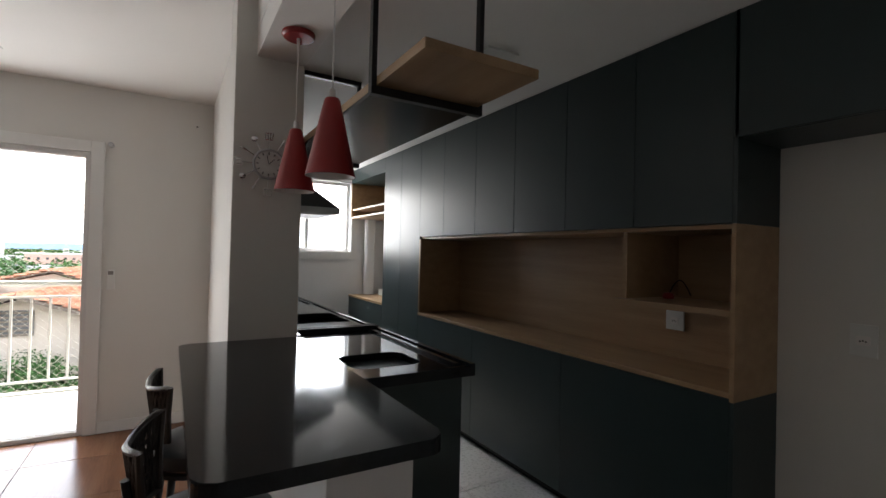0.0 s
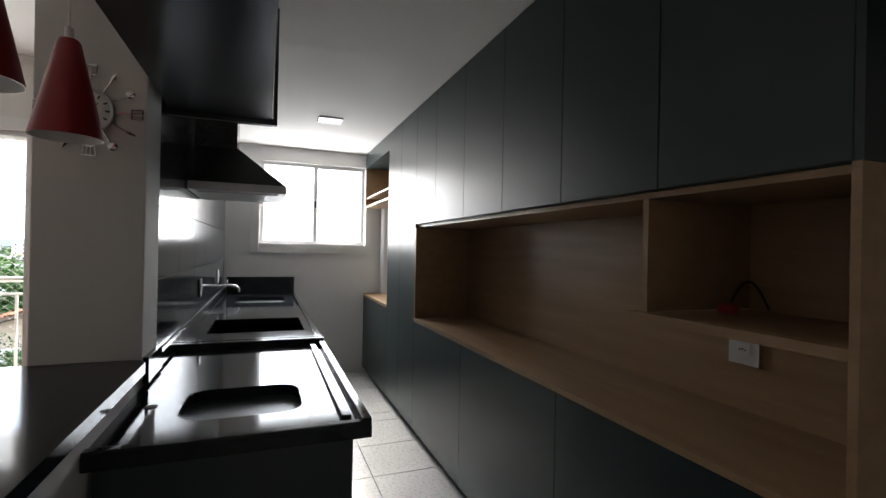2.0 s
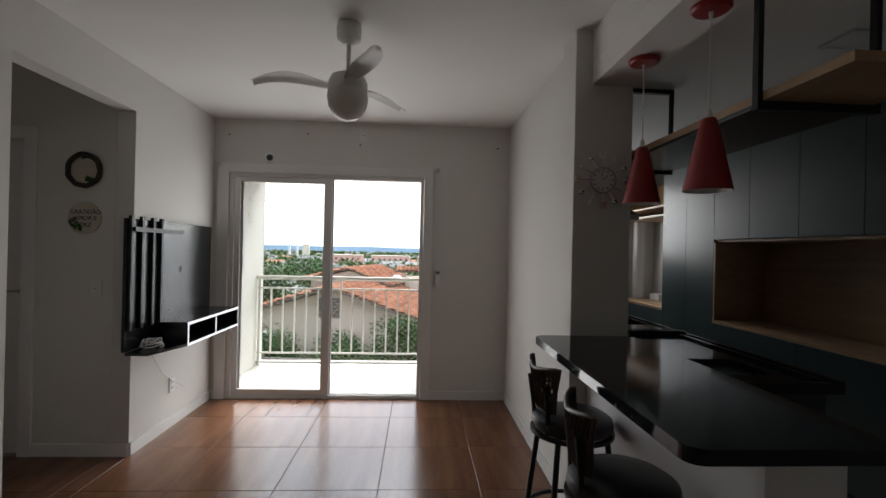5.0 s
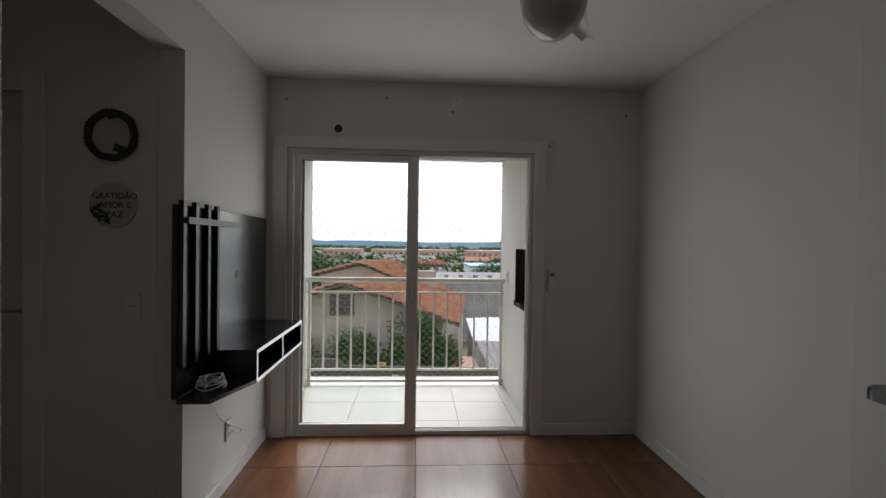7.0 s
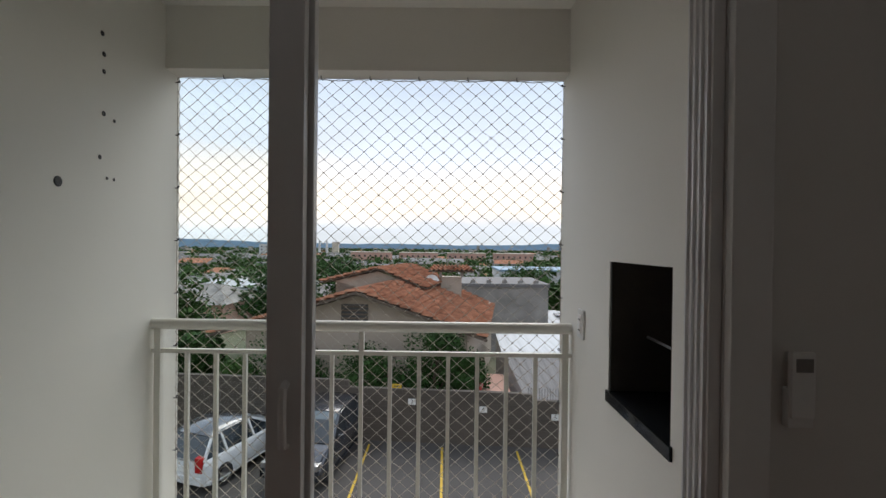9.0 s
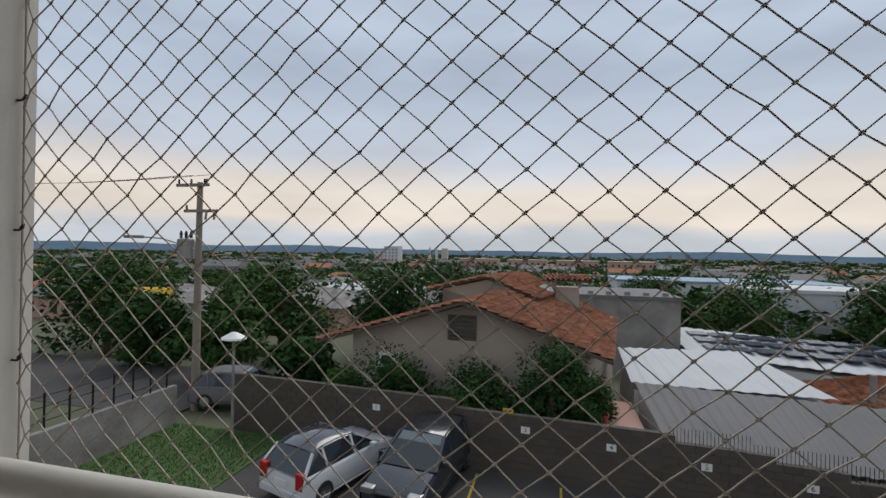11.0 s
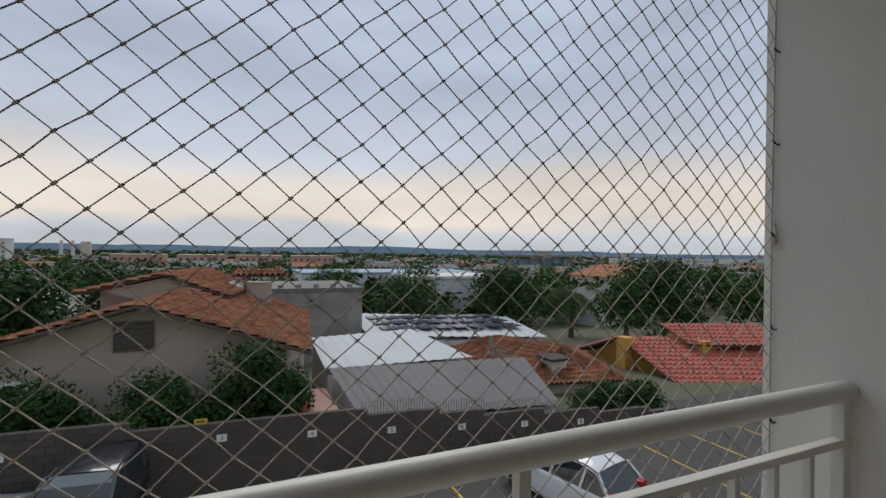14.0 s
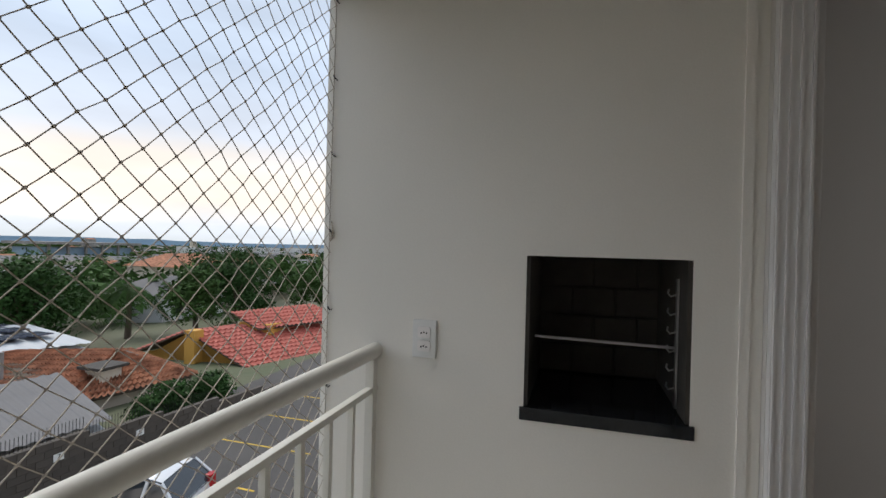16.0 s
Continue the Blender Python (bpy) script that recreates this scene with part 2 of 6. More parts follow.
# blue of the distant air painted into the hills' colour
M_HILL_HAZE = mat("far_hazed_hills", (0.27, 0.40, 0.55), 1.0, var=0.12, scale=0.002, fine=0.02, bump=0)
M_SOLAR = mat("solar_panel", (0.06, 0.07, 0.10), 0.2, var=0.1, scale=0.5, bump=0)


# ---- builders ----
def part(name, bm, material, parent=None, label="", smooth=False):
    me = bpy.data.meshes.new(name)
    bm.normal_update()
    bm.to_mesh(me)
    bm.free()
    for m in material if isinstance(material, (list, tuple)) else (material,):
        me.materials.append(m)
    if smooth:
        for p in me.polygons:
            p.use_smooth = True
        me.set_sharp_from_angle(angle=radians(38))
    ob = new(name, me)
    if parent is not None:
        ob.parent = parent
        top = parent.parent or parent
        ob.matrix_parent_inverse = Matrix.Translation(-top.location) if parent.parent is None else Matrix.Identity(4)
    if label:
        ob["label"] = label
    return ob


def thing(name, label, category, at=(0, 0, 0), group="", kind=""):
    ob = new(name)
    ob.empty_display_size = 0.1
    ob.location = at
    return tagged(ob, label, category, group, kind)


def struct(name, bm, material, label, smooth=False):
    return tagged(part(name, bm, material, None, "", smooth), label, name.rstrip("_0123456789").replace("_", " ").split(" ")[0], "", "structure")


def box(bm, x0, y0, z0, x1, y1, z1, bevel=0.0, seg=2):
    r = bmesh.ops.create_cube(bm, size=1.0)
    for v in r["verts"]:
        v.co = Vector(((x0 + x1) / 2 + v.co.x * (x1 - x0), (y0 + y1) / 2 + v.co.y * (y1 - y0), (z0 + z1) / 2 + v.co.z * (z1 - z0)))
    if bevel:
        es = {e for v in r["verts"] for e in v.link_edges}
        bmesh.ops.bevel(bm, geom=list(es), offset=bevel, segments=seg, affect="EDGES", profile=0.7)
    return bm


def B(*a, **k):
    return box(bmesh.new(), *a, **k)


def cyl(bm, p, q, r0, r1=None, seg=16, caps=True):
    p, q = Vector(p), Vector(q)
    d = q - p
    m = Matrix.Translation((p + q) / 2) @ d.to_track_quat("Z", "Y").to_matrix().to_4x4()
    bmesh.ops.create_cone(bm, cap_ends=caps, segments=seg, radius1=r0, radius2=r0 if r1 is None else r1, depth=d.length, matrix=m)
    return bm


def tube(bm, pts, r, seg=6, closed=False):
    pts = [Vector(p) for p in pts]
    rings = []
    n = len(pts)
    for i, p in enumerate(pts):
        a = pts[(i - 1) % n] if (i or closed) else p
        b = pts[(i + 1) % n] if (i < n - 1 or closed) else p
        d = (b - a).normalized()
        u = d.orthogonal().normalized() if not rings else (rings[-1][1] - d * rings[-1][1].dot(d)).normalized()
        v = d.cross(u)
        rr = r[i] if isinstance(r, (list, tuple)) else r
        rings.append(([bm.verts.new(p + (u * math.cos(t) + v * math.sin(t)) * rr) for t in [2 * math.pi * k / seg for k in range(seg)]], u))
    for i in range(n if closed else n - 1):
        A, C = rings[i][0], rings[(i + 1) % n][0]
        for k in range(seg):
            bm.faces.new((A[k], A[(k + 1) % seg], C[(k + 1) % seg], C[k]))
    if not closed:
        bm.faces.new(rings[0][0][::-1])
        bm.faces.new(rings[-1][0])
    return bm


def lathe(bm, profile, at=(0, 0, 0), seg=28):
    x, y, z = at
    rings = []
    for r, h in profile:
        rings.append([bm.verts.new((x + r * math.cos(2 * math.pi * k / seg), y + r * math.sin(2 * math.pi * k / seg), z + h)) for k in range(seg)])
    for a, b in zip(rings, rings[1:]):
        for k in range(seg):
            bm.faces.new((a[k], a[(k + 1) % seg], b[(k + 1) % seg], b[k]))
    return bm


def prism(bm, outline, z0, z1, bevel=0.0):
    lo = [bm.verts.new((x, y, z0)) for x, y in outline]
    hi = [bm.verts.new((x, y, z1)) for x, y in outline]
    n = len(lo)
    fs = [bm.faces.new(lo[::-1]), bm.faces.new(hi)]
    for i in range(n):
        fs.append(bm.faces.new((lo[i], lo[(i + 1) % n], hi[(i + 1) % n], hi[i])))
    if bevel:
        bmesh.ops.bevel(bm, geom=[e for e in fs[1].edges], offset=bevel, segments=2, affect="EDGES")
    return bm


def rounded(x0, y0, x1, y1, r, n=6):
    pts = []
    for cx, cy, a0 in ((x1 - r, y1 - r, 0), (x0 + r, y1 - r, 90), (x0 + r, y0 + r, 180), (x1 - r, y0 + r, 270)):
        for k in range(n + 1):
            a = radians(a0 + 90 * k / n)
            pts.append((cx + r * math.cos(a), cy + r * math.sin(a)))
    return pts


def quad(bm, *ps):
    return bm.faces.new([bm.verts.new(p) for p in ps])


def hole_plate(bm, outer, inner, z0, z1):
    """A slab x0,y0,x1,y1 with one rectangular hole."""
    X0, Y0, X1, Y1 = outer
    x0, y0, x1, y1 = inner
    box(bm, X0, Y0, z0, X1, y0, z1)
    box(bm, X0, y1, z0, X1, Y1, z1)
    box(bm, X0, y0, z0, x0, y1, z1)
    box(bm, x1, y0, z0, X1, y1, z1)
    return bm


def leaves(bm, rnd, centre, rad, n, size, squash=0.8):
    for _ in range(n):
        d = Vector((rnd.gauss(0, 1), rnd.gauss(0, 1), rnd.gauss(0, 1))).normalized()
        p = Vector(centre) + Vector((d.x * rad, d.y * rad, d.z * rad * squash)) * rnd.uniform(0.55, 1.08)
        u = Vector((rnd.gauss(0, 1), rnd.gauss(0, 1), rnd.gauss(0, 0.6))).normalized()
        v = u.cross(d + Vector((0.01, 0.02, 0.4))).normalized()
        s = size * rnd.uniform(0.6, 1.3)
        a, b, c, e = p - u * s, p + v * s * 0.5 + Vector((0, 0, s * 0.15)), p + u * s, p - v * s * 0.5
        bm.faces.new([bm.verts.new(w) for w in (a, b, c, e)])


# ---- structure of the flat ----
H1, H2 = 2.63, 2.46  # ceilings: living room, kitchen
struct("floor", B(-5.2, -1.75, -0.25, 2.9, 4.66, -0.012), M_DGROUT, "dark grout bed under the interior floor tiles")
struct("floor_balcony", B(-2.6, 4.66, -0.25, -0.1, 6.25, -0.014), M_GROUT, "light grout bed under the balcony tiles")
struct("floor_kitchen", B(0.70, 4.66, -0.25, 2.9, 6.2, -0.012), M_GROUT, "light grout bed under the kitchen tiles")
struct("ceiling", B(-5.2, -1.75, H1, 0.50, 4.755, H1 + 0.2), M_CEIL, "white painted living room ceiling")
struct("ceiling_kitchen", B(0.50, -1.75, H2, 2.9, 6.2, H2 + 0.37), M_CEIL, "lowered white plasterboard kitchen ceiling")

bm = bmesh.new()  # wall with the balcony door
box(bm, -2.5, 4.66, 0, -2.187, 4.755, H1)
box(bm, -0.36, 4.66, 0, 0.46, 4.755, H1)
box(bm, -2.187, 4.66, 2.14, -0.36, 4.755, H1)
struct("wall_north", bm, M_WALL, "beige painted wall around the balcony door")
bm = bmesh.new()  # left wall with the hall opening
box(bm, -2.45, 3.45, 0, -2.33, 4.66, H1)
box(bm, -2.45, 2.49, 2.33, -2.33, 3.45, H1)
box(bm, -2.45, -1.75, 0, -2.33, 2.49, H1)
struct("wall_west", bm, M_WALL, "beige painted side wall with an opening to a hall")
bm = bmesh.new()  # hall beyond the opening, with a doorway
box(bm, -2.97, 3.45, 0, -2.452, 3.60, H1)
box(bm, -4.2, 3.45, 2.13, -2.97, 3.60, H1)
box(bm, -4.2, 3.45, 0, -3.75, 3.60, H1)
struct("wall_hall", bm, M_WALL, "beige hall wall with hanging decorations")
struct("wall_hall_side", B(-4.35, 1.2, 0, -4.2, 3.6, H1), M_WALL, "plain beige hall end wall")
struct("wall_hall_near", B(-4.2, 2.34, 0, -2.452, 2.49, H1), M_WALL, "plain beige hall near wall")
struct("wall_south", B(-2.45, -1.75, 0, 2.9, -1.6, H1), M_WALL, "plain beige wall closing the room")
struct("wall_east", B(2.62, -1.6, 0, 2.78, 6.2, H2), M_WALL, "plain beige wall behind the kitchen cupboards")
struct("wall_refrigerator", B(2.50, -1.6, 0, 2.62, 1.317, 1.928), M_WALL, "pale wall lining of the empty refrigerator space")
struct("wall_between", B(0.46, 2.66, 0, 0.70, 6.19, H1 + 0.1), M_WALL, "beige wall dividing kitchen and living room")
struct("column", B(0.41, 2.635, 0, 0.725, 2.86, H1 + 0.1, bevel=0.006), M_WALL, "beige plastered square column at the bar")
struct("beam_bar", B(0.502, -1.6, 2.338, 0.727, 2.634, H2 + 0.05, bevel=0.004), M_CEIL, "white plastered beam above the breakfast bar")
struct("wall_bar", B(0.50, 1.36, 0, 0.725, 2.635, 0.958, bevel=0.004), M_WHITEWALL, "low white wall carrying the black bar top")
bm = bmesh.new()  # kitchen window wall
box(bm, 0.70, 6.03, 0, 1.02, 6.19, H2)
box(bm, 2.18, 6.03, 0, 2.62, 6.19, H2)
box(bm, 1.02, 6.03, 0, 2.18, 6.19, 1.42)
box(bm, 1.02, 6.03, 2.31, 2.18, 6.19, H2)
struct("wall_kitchen_window", bm, M_WHITEWALL, "white kitchen end wall with a sliding window")

# balcony shell
WX, WL, YN = -0.334, -2.33, 6.09
bm = bmesh.new()
box(bm, WX, 4.756, 0, 0.2, 4.93, 2.7)
box(bm, WX, 5.40, 0, 0.2, YN + 0.025, 2.7)
box(bm, WX, 4.93, 0, 0.2, 5.40, 0.90)
box(bm, WX, 4.93, 1.40, 0.2, 5.40, 2.7)
struct("wall_balcony_east", bm, M_BALC, "cream balcony side wall with a built-in barbecue")
struct("wall_balcony_west", B(-2.6, 4.756, -0.2, WL, YN + 0.025, 2.7), M_BALC, "cream balcony side wall with drill holes")
struct("ceiling_balcony", B(-2.6, 4.756, 2.62, 0.2, YN + 0.025, 2.8), M_BALC, "cream balcony ceiling")
struct("beam_balcony", B(WL, YN - 0.10, 2.31, WX, YN + 0.025, 2.62), M_BALC, "cream beam over the balcony opening")
struct("facade", B(-9, 4.81, -5.6, -2.61, 5.0, 6), M_BALC, "cream outside wall of the apartment building")
struct("facade_low", B(-2.6, 4.81, -5.6, 3.5, 6.2, -0.26), M_BALC, "cream outside wall of the storeys below")
struct("facade_top", B(-2.6, 4.81, 2.82, 3.5, 6.2, 6), M_BALC, "cream outside wall of the storeys above")
struct("trim_wall_strip", B(WX - 0.012, 4.79, 0.0, WX - 0.0005, 4.815, 2.6), M_BALC, "narrow cream plaster strip on the balcony wall")

for i, a in enumerate([(-2.329, 3.45, 0, -2.315, 4.645, 0.085), (-2.29, 4.645, 0, -2.329, 4.659, 0.085), (-0.27, 4.645, 0, 0.445, 4.659, 0.085),
                       (0.445, 2.87, 0, 0.459, 4.659, 0.085), (-2.97, 3.435, 0, -2.33, 3.449, 0.085), (0.486, 1.36, 0, 0.499, 2.63, 0.085), (-2.329, -1.58, 0, -2.315, 2.48, 0.085)]):
    x0, x1 = sorted((a[0], a[3]))
    struct("baseboard_%d" % (i + 1), B(x0, a[1], a[2], x1, a[4], a[5], bevel=0.003), M_TRIM, "white skirting board along the wall")

# door to the balcony
door = thing("door_1", "white aluminium sliding balcony door with one leaf slid open", "door", (-1.25, 4.72, 0), kind="structure")
bm = bmesh.new()
box(bm, -2.287, 4.638, 0.0, -2.186, 4.662, 2.21, bevel=0.004)
box(bm, -0.359, 4.638, 0.0, -0.275, 4.662, 2.21, bevel=0.004)
box(bm, -2.186, 4.638, 2.125, -0.359, 4.662, 2.21, bevel=0.004)
part("casing", bm, M_TRIM, door)
bm = bmesh.new()
box(bm, -2.185, 4.665, 0.0, -2.145, 4.755, 2.138, bevel=0.003)
box(bm, -0.388, 4.665, 0.0, -0.362, 4.755, 2.138, bevel=0.003)
box(bm, -2.145, 4.665, 2.09, -0.388, 4.755, 2.138, bevel=0.003)
for yy in (4.672, 4.698, 4.722, 4.746):
    box(bm, -2.145, yy, 0.0, -0.388, yy + 0.006, 0.028)
    box(bm, -0.395, yy, 0.03, -0.380, yy + 0.006, 2.09)
box(bm, -2.145, 4.665, 0.0, -0.388, 4.755, 0.012)
part("door_frame", bm, M_ALU, door)
bm = bmesh.new()
for x0, x1, yy in ((-2.14, -1.235, 4.672), (-2.125, -1.225, 4.712)):
    box(bm, x0, yy, 0.03, x0 + 0.05, yy + 0.03, 2.088, bevel=0.003)
    box(bm, x1 - 0.075, yy, 0.03, x1, yy + 0.03, 2.088, bevel=0.003)
    box(bm, x0 + 0.05, yy, 0.03, x1 - 0.075, yy + 0.03, 0.085, bevel=0.003)
    box(bm, x0 + 0.05, yy, 2.045, x1 - 0.075, yy + 0.03, 2.088, bevel=0.003)
part("sliding_leaf", bm, M_ALU, door)
for x0, x1, yy in ((-2.095, -1.305, 4.684), (-2.08, -1.295, 4.724)):
    g = part("pane", B(x0, yy, 0.08, x1, yy + 0.005, 2.05), M_GLASS, door)
    g.visible_shadow = False
bm = tube(bmesh.new(), [(-1.268, 4.688, 1.02), (-1.268, 4.655, 1.03), (-1.268, 4.65, 1.09), (-1.268, 4.655, 1.15), (-1.268, 4.688, 1.16)], 0.009, 8)
part("pull_handle", bm, M_ALU, door, smooth=True)

# hall door
hall = thing("door_2", "white painted hall door with a lever handle, ajar", "door", (-3.3, 3.47, 0), kind="structure")
bm = bmesh.new()
box(bm, -3.04, 3.432, 0, -2.955, 3.449, 2.2, bevel=0.003)
box(bm, -3.80, 3.432, 0, -3.715, 3.449, 2.2, bevel=0.003)
box(bm, -3.715, 3.432, 2.115, -3.04, 3.449, 2.2, bevel=0.003)
part("casing", bm, M_TRIM, hall)
part("leaf", B(-3.745, 3.50, 0.005, -2.975, 3.535, 2.125, bevel=0.003), M_TRIM, hall)
part("lever_handle", cyl(cyl(bmesh.new(), (-3.06, 3.50, 1.1), (-3.06, 3.45, 1.1), 0.012), (-3.06, 3.455, 1.1), (-3.17, 3.455, 1.1), 0.008), M_CHROME, hall)

# kitchen window
win = thing("window_1", "white aluminium sliding kitchen window with two panes", "window", (1.6, 6.1, 1.4), kind="structure")
bm = bmesh.new()
for a in ((0.95, 1.33, 1.04, 2.36), (2.16, 1.33, 2.24, 2.36), (1.04, 1.33, 2.16, 1.43), (1.04, 2.30, 2.16, 2.36)):
    box(bm, a[0], 6.008, a[1], a[2], 6.032, a[3], bevel=0.003)
part("casing", bm, M_TRIM, win)
for x0, x1, yy in ((1.04, 1.63, 6.06), (1.59, 2.16, 6.095)):
    bm = bmesh.new()
    box(bm, x0, yy, 1.425, x0 + 0.04, yy + 0.03, 2.305)
    box(bm, x1 - 0.04, yy, 1.425, x1, yy + 0.03, 2.305)
    box(bm, x0 + 0.04, yy, 1.425, x1 - 0.04, yy + 0.03, 1.465)
    box(bm, x0 + 0.04, yy, 2.27, x1 - 0.04, yy + 0.03, 2.305)
    f = part("window_frame", bm, M_ALU, win)
    g = part("pane", B(x0 + 0.035, yy + 0.012, 1.46, x1 - 0.035, yy + 0.016, 2.275), M_GLASS, win)
    g.visible_shadow = False
part("latch", B(1.60, 6.045, 1.83, 1.62, 6.06, 1.90, bevel=0.003), M_BLACKMETAL, win)


# ---- kitchen ----
def cupboard(name, label, y0, y1, z0, z1, x0=2.153, x1=2.615, doors=1, group="", mat_=None):
    c = thing(name, label, "cupboard", (x0 + 0.2, (y0 + y1) / 2, z0), group)
    part("carcass", B(x0 + 0.021, y0 + 0.001, z0, x1, y1 - 0.001, z1), M_DARK, c)
    w = (y1 - y0) / doors
    for k in range(doors):
        part("cupboard_door", B(x0, y0 + k * w + 0.0016, z0 + 0.002, x0 + 0.019, y0 + (k + 1) * w - 0.0016, z1 - 0.002, bevel=0.0012, seg=1), M_DARK, c)
    return c


ys = [1.335, 1.808, 2.273, 2.743, 3.205, 3.675, 4.10]
for a, b in zip(ys, ys[1:]):
    cupboard("wall_cupboard", "dark petrol wall cupboard with a handleless door", a, b, 1.58, H2 - 0.002, group="wall cupboards")
for a, b in ((1.335, 2.28), (2.28, 3.205), (3.205, 4.10)):
    cupboard("base_cupboard", "dark petrol handleless base cupboard under the oak niche", a, b, 0.06, 0.862, group="base cupboards")
for a, b in ((4.10, 4.52), (4.52, 4.94)):
    cupboard("tall_cupboard", "tall dark petrol cupboard reaching the ceiling", a, b, 0.06, H2 - 0.002, group="tall cupboards")
struct("trim_plinth", B(2.20, 1.335, 0.0, 2.61, 6.02, 0.06), M_BLACKLAM, "dark recessed plinth below the cupboards")
cupboard("base_cupboard", "dark petrol base cupboard with an oak top by the window", 4.94, 6.02, 0.06, 0.86, group="base cupboards")
t = thing("oak_worktop", "oak laminate worktop on the base cupboard by the window", "worktop", (2.38, 5.5, 0.862))
part("top", B(2.150, 4.943, 0.862, 2.615, 6.025, 0.885, bevel=0.002), M_WOOD, t)
c = thing("open_wall_shelf", "open oak shelf box hung beside the window", "shelf", (2.38, 5.5, 1.85))
part("bottom_board", B(2.155, 4.945, 1.85, 2.615, 6.02, 1.872), M_WOOD, c)
part("middle_board", B(2.165, 4.945, 1.95, 2.60, 6.018, 1.968), M_WOOD, c)
part("top_board", B(2.155, 4.945, 2.30, 2.615, 6.02, 2.458), M_DARK, c, "dark petrol fascia")
part("back_board", B(2.60, 4.945, 1.872, 2.615, 6.02, 2.30), M_WOOD, c)
part("side_board", B(2.155, 6.002, 1.872, 2.60, 6.022, 2.30), M_WOOD, c)
cupboard("wall_cupboard", "dark petrol cupboard above the refrigerator space", 0.30, 1.333, 1.93, H2 - 0.002, doors=2, group="wall cupboards")
n = thing("oak_niche", "oak laminate niche lining with a small raised shelf", "niche", (2.38, 2.7, 0.865))
part("niche_top", B(2.180, 1.337, 1.560, 2.598, 4.098, 1.5785), M_WOOD, n)
part("niche_floor", B(2.150, 1.337, 0.864, 2.598, 4.098, 0.886, bevel=0.001), M_WOOD, n)
part("niche_back", B(2.598, 1.337, 0.864, 2.614, 4.098, 1.578), M_WOOD, n)
part("end_panel", B(2.150, 1.318, 0.850, 2.598, 1.336, 1.579, bevel=0.001), M_WOOD, n)
part("end_lining", B(2.153, 4.078, 0.886, 2.598, 4.097, 1.556), M_WOOD, n)
part("divider", B(2.165, 1.85, 1.225, 2.598, 1.872, 1.556), M_WOOD, n)
part("small_shelf", B(2.160, 1.337, 1.195, 2.598, 1.93, 1.220, bevel=0.001), M_WOOD, n)
for z0, z1 in ((0.06, 0.849), (1.581, H2 - 0.003)):
    part("dark_end_panel", B(2.153, 1.318, z0, 2.615, 1.3345, z1), M_DARK, n, "dark petrol end panel")


def socket(name, label, at, turn, w=0.078, h=0.12, holes=1):
    """A wall plate facing -y, turned about z."""
    s = thing(name, label, "socket", (0, 0, 0))
    part("plate", B(-w / 2, -0.010, -h / 2, w / 2, 0, h / 2, bevel=0.004), M_PLASTIC, s)
    for k in range(holes):
        zc = (k - (holes - 1) / 2) * 0.045
        part("module", prism(bmesh.new(), rounded(-0.022, -0.018, 0.022, 0.018, 0.008, 3), 0, 0.004), M_SHADEIN, s).data.transform(pose(0, -0.010, zc, 90, 0, 0))
        bm = bmesh.new()
        for dx in (-0.009, 0, 0.009):
            cyl(bm, (dx, -0.0155, zc - abs(dx) * 0.3), (dx, -0.0135, zc - abs(dx) * 0.3), 0.003, seg=8)
        part("pin_hole", bm, M_INK, s)
    s.matrix_basis = pose(*at, 0, 0, turn)
    return s


socket("wall_socket", "white square wall socket plate in the oak niche", (2.597, 1.86, 1.09), -90, 0.105, 0.105)
socket("wall_socket", "white plastic socket plate in the refrigerator space", (2.499, 1.02, 1.13), -90, 0.085, 0.125)
socket("wall_socket", "white socket plate high on the living room wall", (-0.95, 4.659, 2.51), 0, 0.075, 0.115)
socket("light_switch", "white light switch plate on the hall wall", (-2.56, 3.449, 1.13), 0)
socket("wall_socket", "white double socket plate on the living room wall", (-2.329, 3.98, 0.33), 90, 0.078, 0.12, 2)
socket("wall_socket", "white switch and socket plate on the balcony wall", (WX - 0.001, 5.728, 1.115), -90, 0.082, 0.125, 2)
socket("wall_socket", "black socket plate on the kitchen tiles", (0.7165, 4.15, 1.12), 90, 0.075, 0.115)
socket("wall_socket", "dark socket plate on the tiles beside the tap", (0.7165, 5.3, 1.12), 90, 0.075, 0.115)

rd = thing("red_plug", "small red object with a black wire loop on the shelf", "cable", (2.42, 1.78, 1.221))
part("body", lathe(bmesh.new(), [(0.001, 0), (0.026, 0.002), (0.030, 0.014), (0.022, 0.030), (0.001, 0.034)], (2.42, 1.79, 1.221), 16), M_RED, rd, smooth=True)
part("wire_loop", tube(bmesh.new(), [(2.44, 1.80 - 0.12 * k / 10, 1.245 + 0.075 * math.sin(math.pi * k / 10)) for k in range(11)], 0.0035, 6), M_BLACKMETAL, rd, smooth=True)
ct = thing("kitchen_counter", "dark petrol base units of the kitchen counter", "base units", (1.05, 4, 0))
part("carcass", B(0.745, 2.13, 0.08, 1.335, 6.025, 0.868), M_DARK, ct)
for k in range(6):
    y0 = 2.13 + k * 0.649
    part("front", B(1.336, y0 + 0.002, 0.09, 1.355, y0 + 0.647, 0.866, bevel=0.0012, seg=1), M_DARK, ct)
part("end_panel", B(0.740, 2.108, 0.0, 1.356, 2.129, 0.868, bevel=0.001), M_DARK, ct)
part("plinth", B(0.745, 2.14, 0.0, 1.29, 6.02, 0.08), M_BLACKLAM, ct)
bar = thing("breakfast_bar", "black granite breakfast bar with rounded corners on a low wall", "bar", (0.48, 1.9, 0.96))
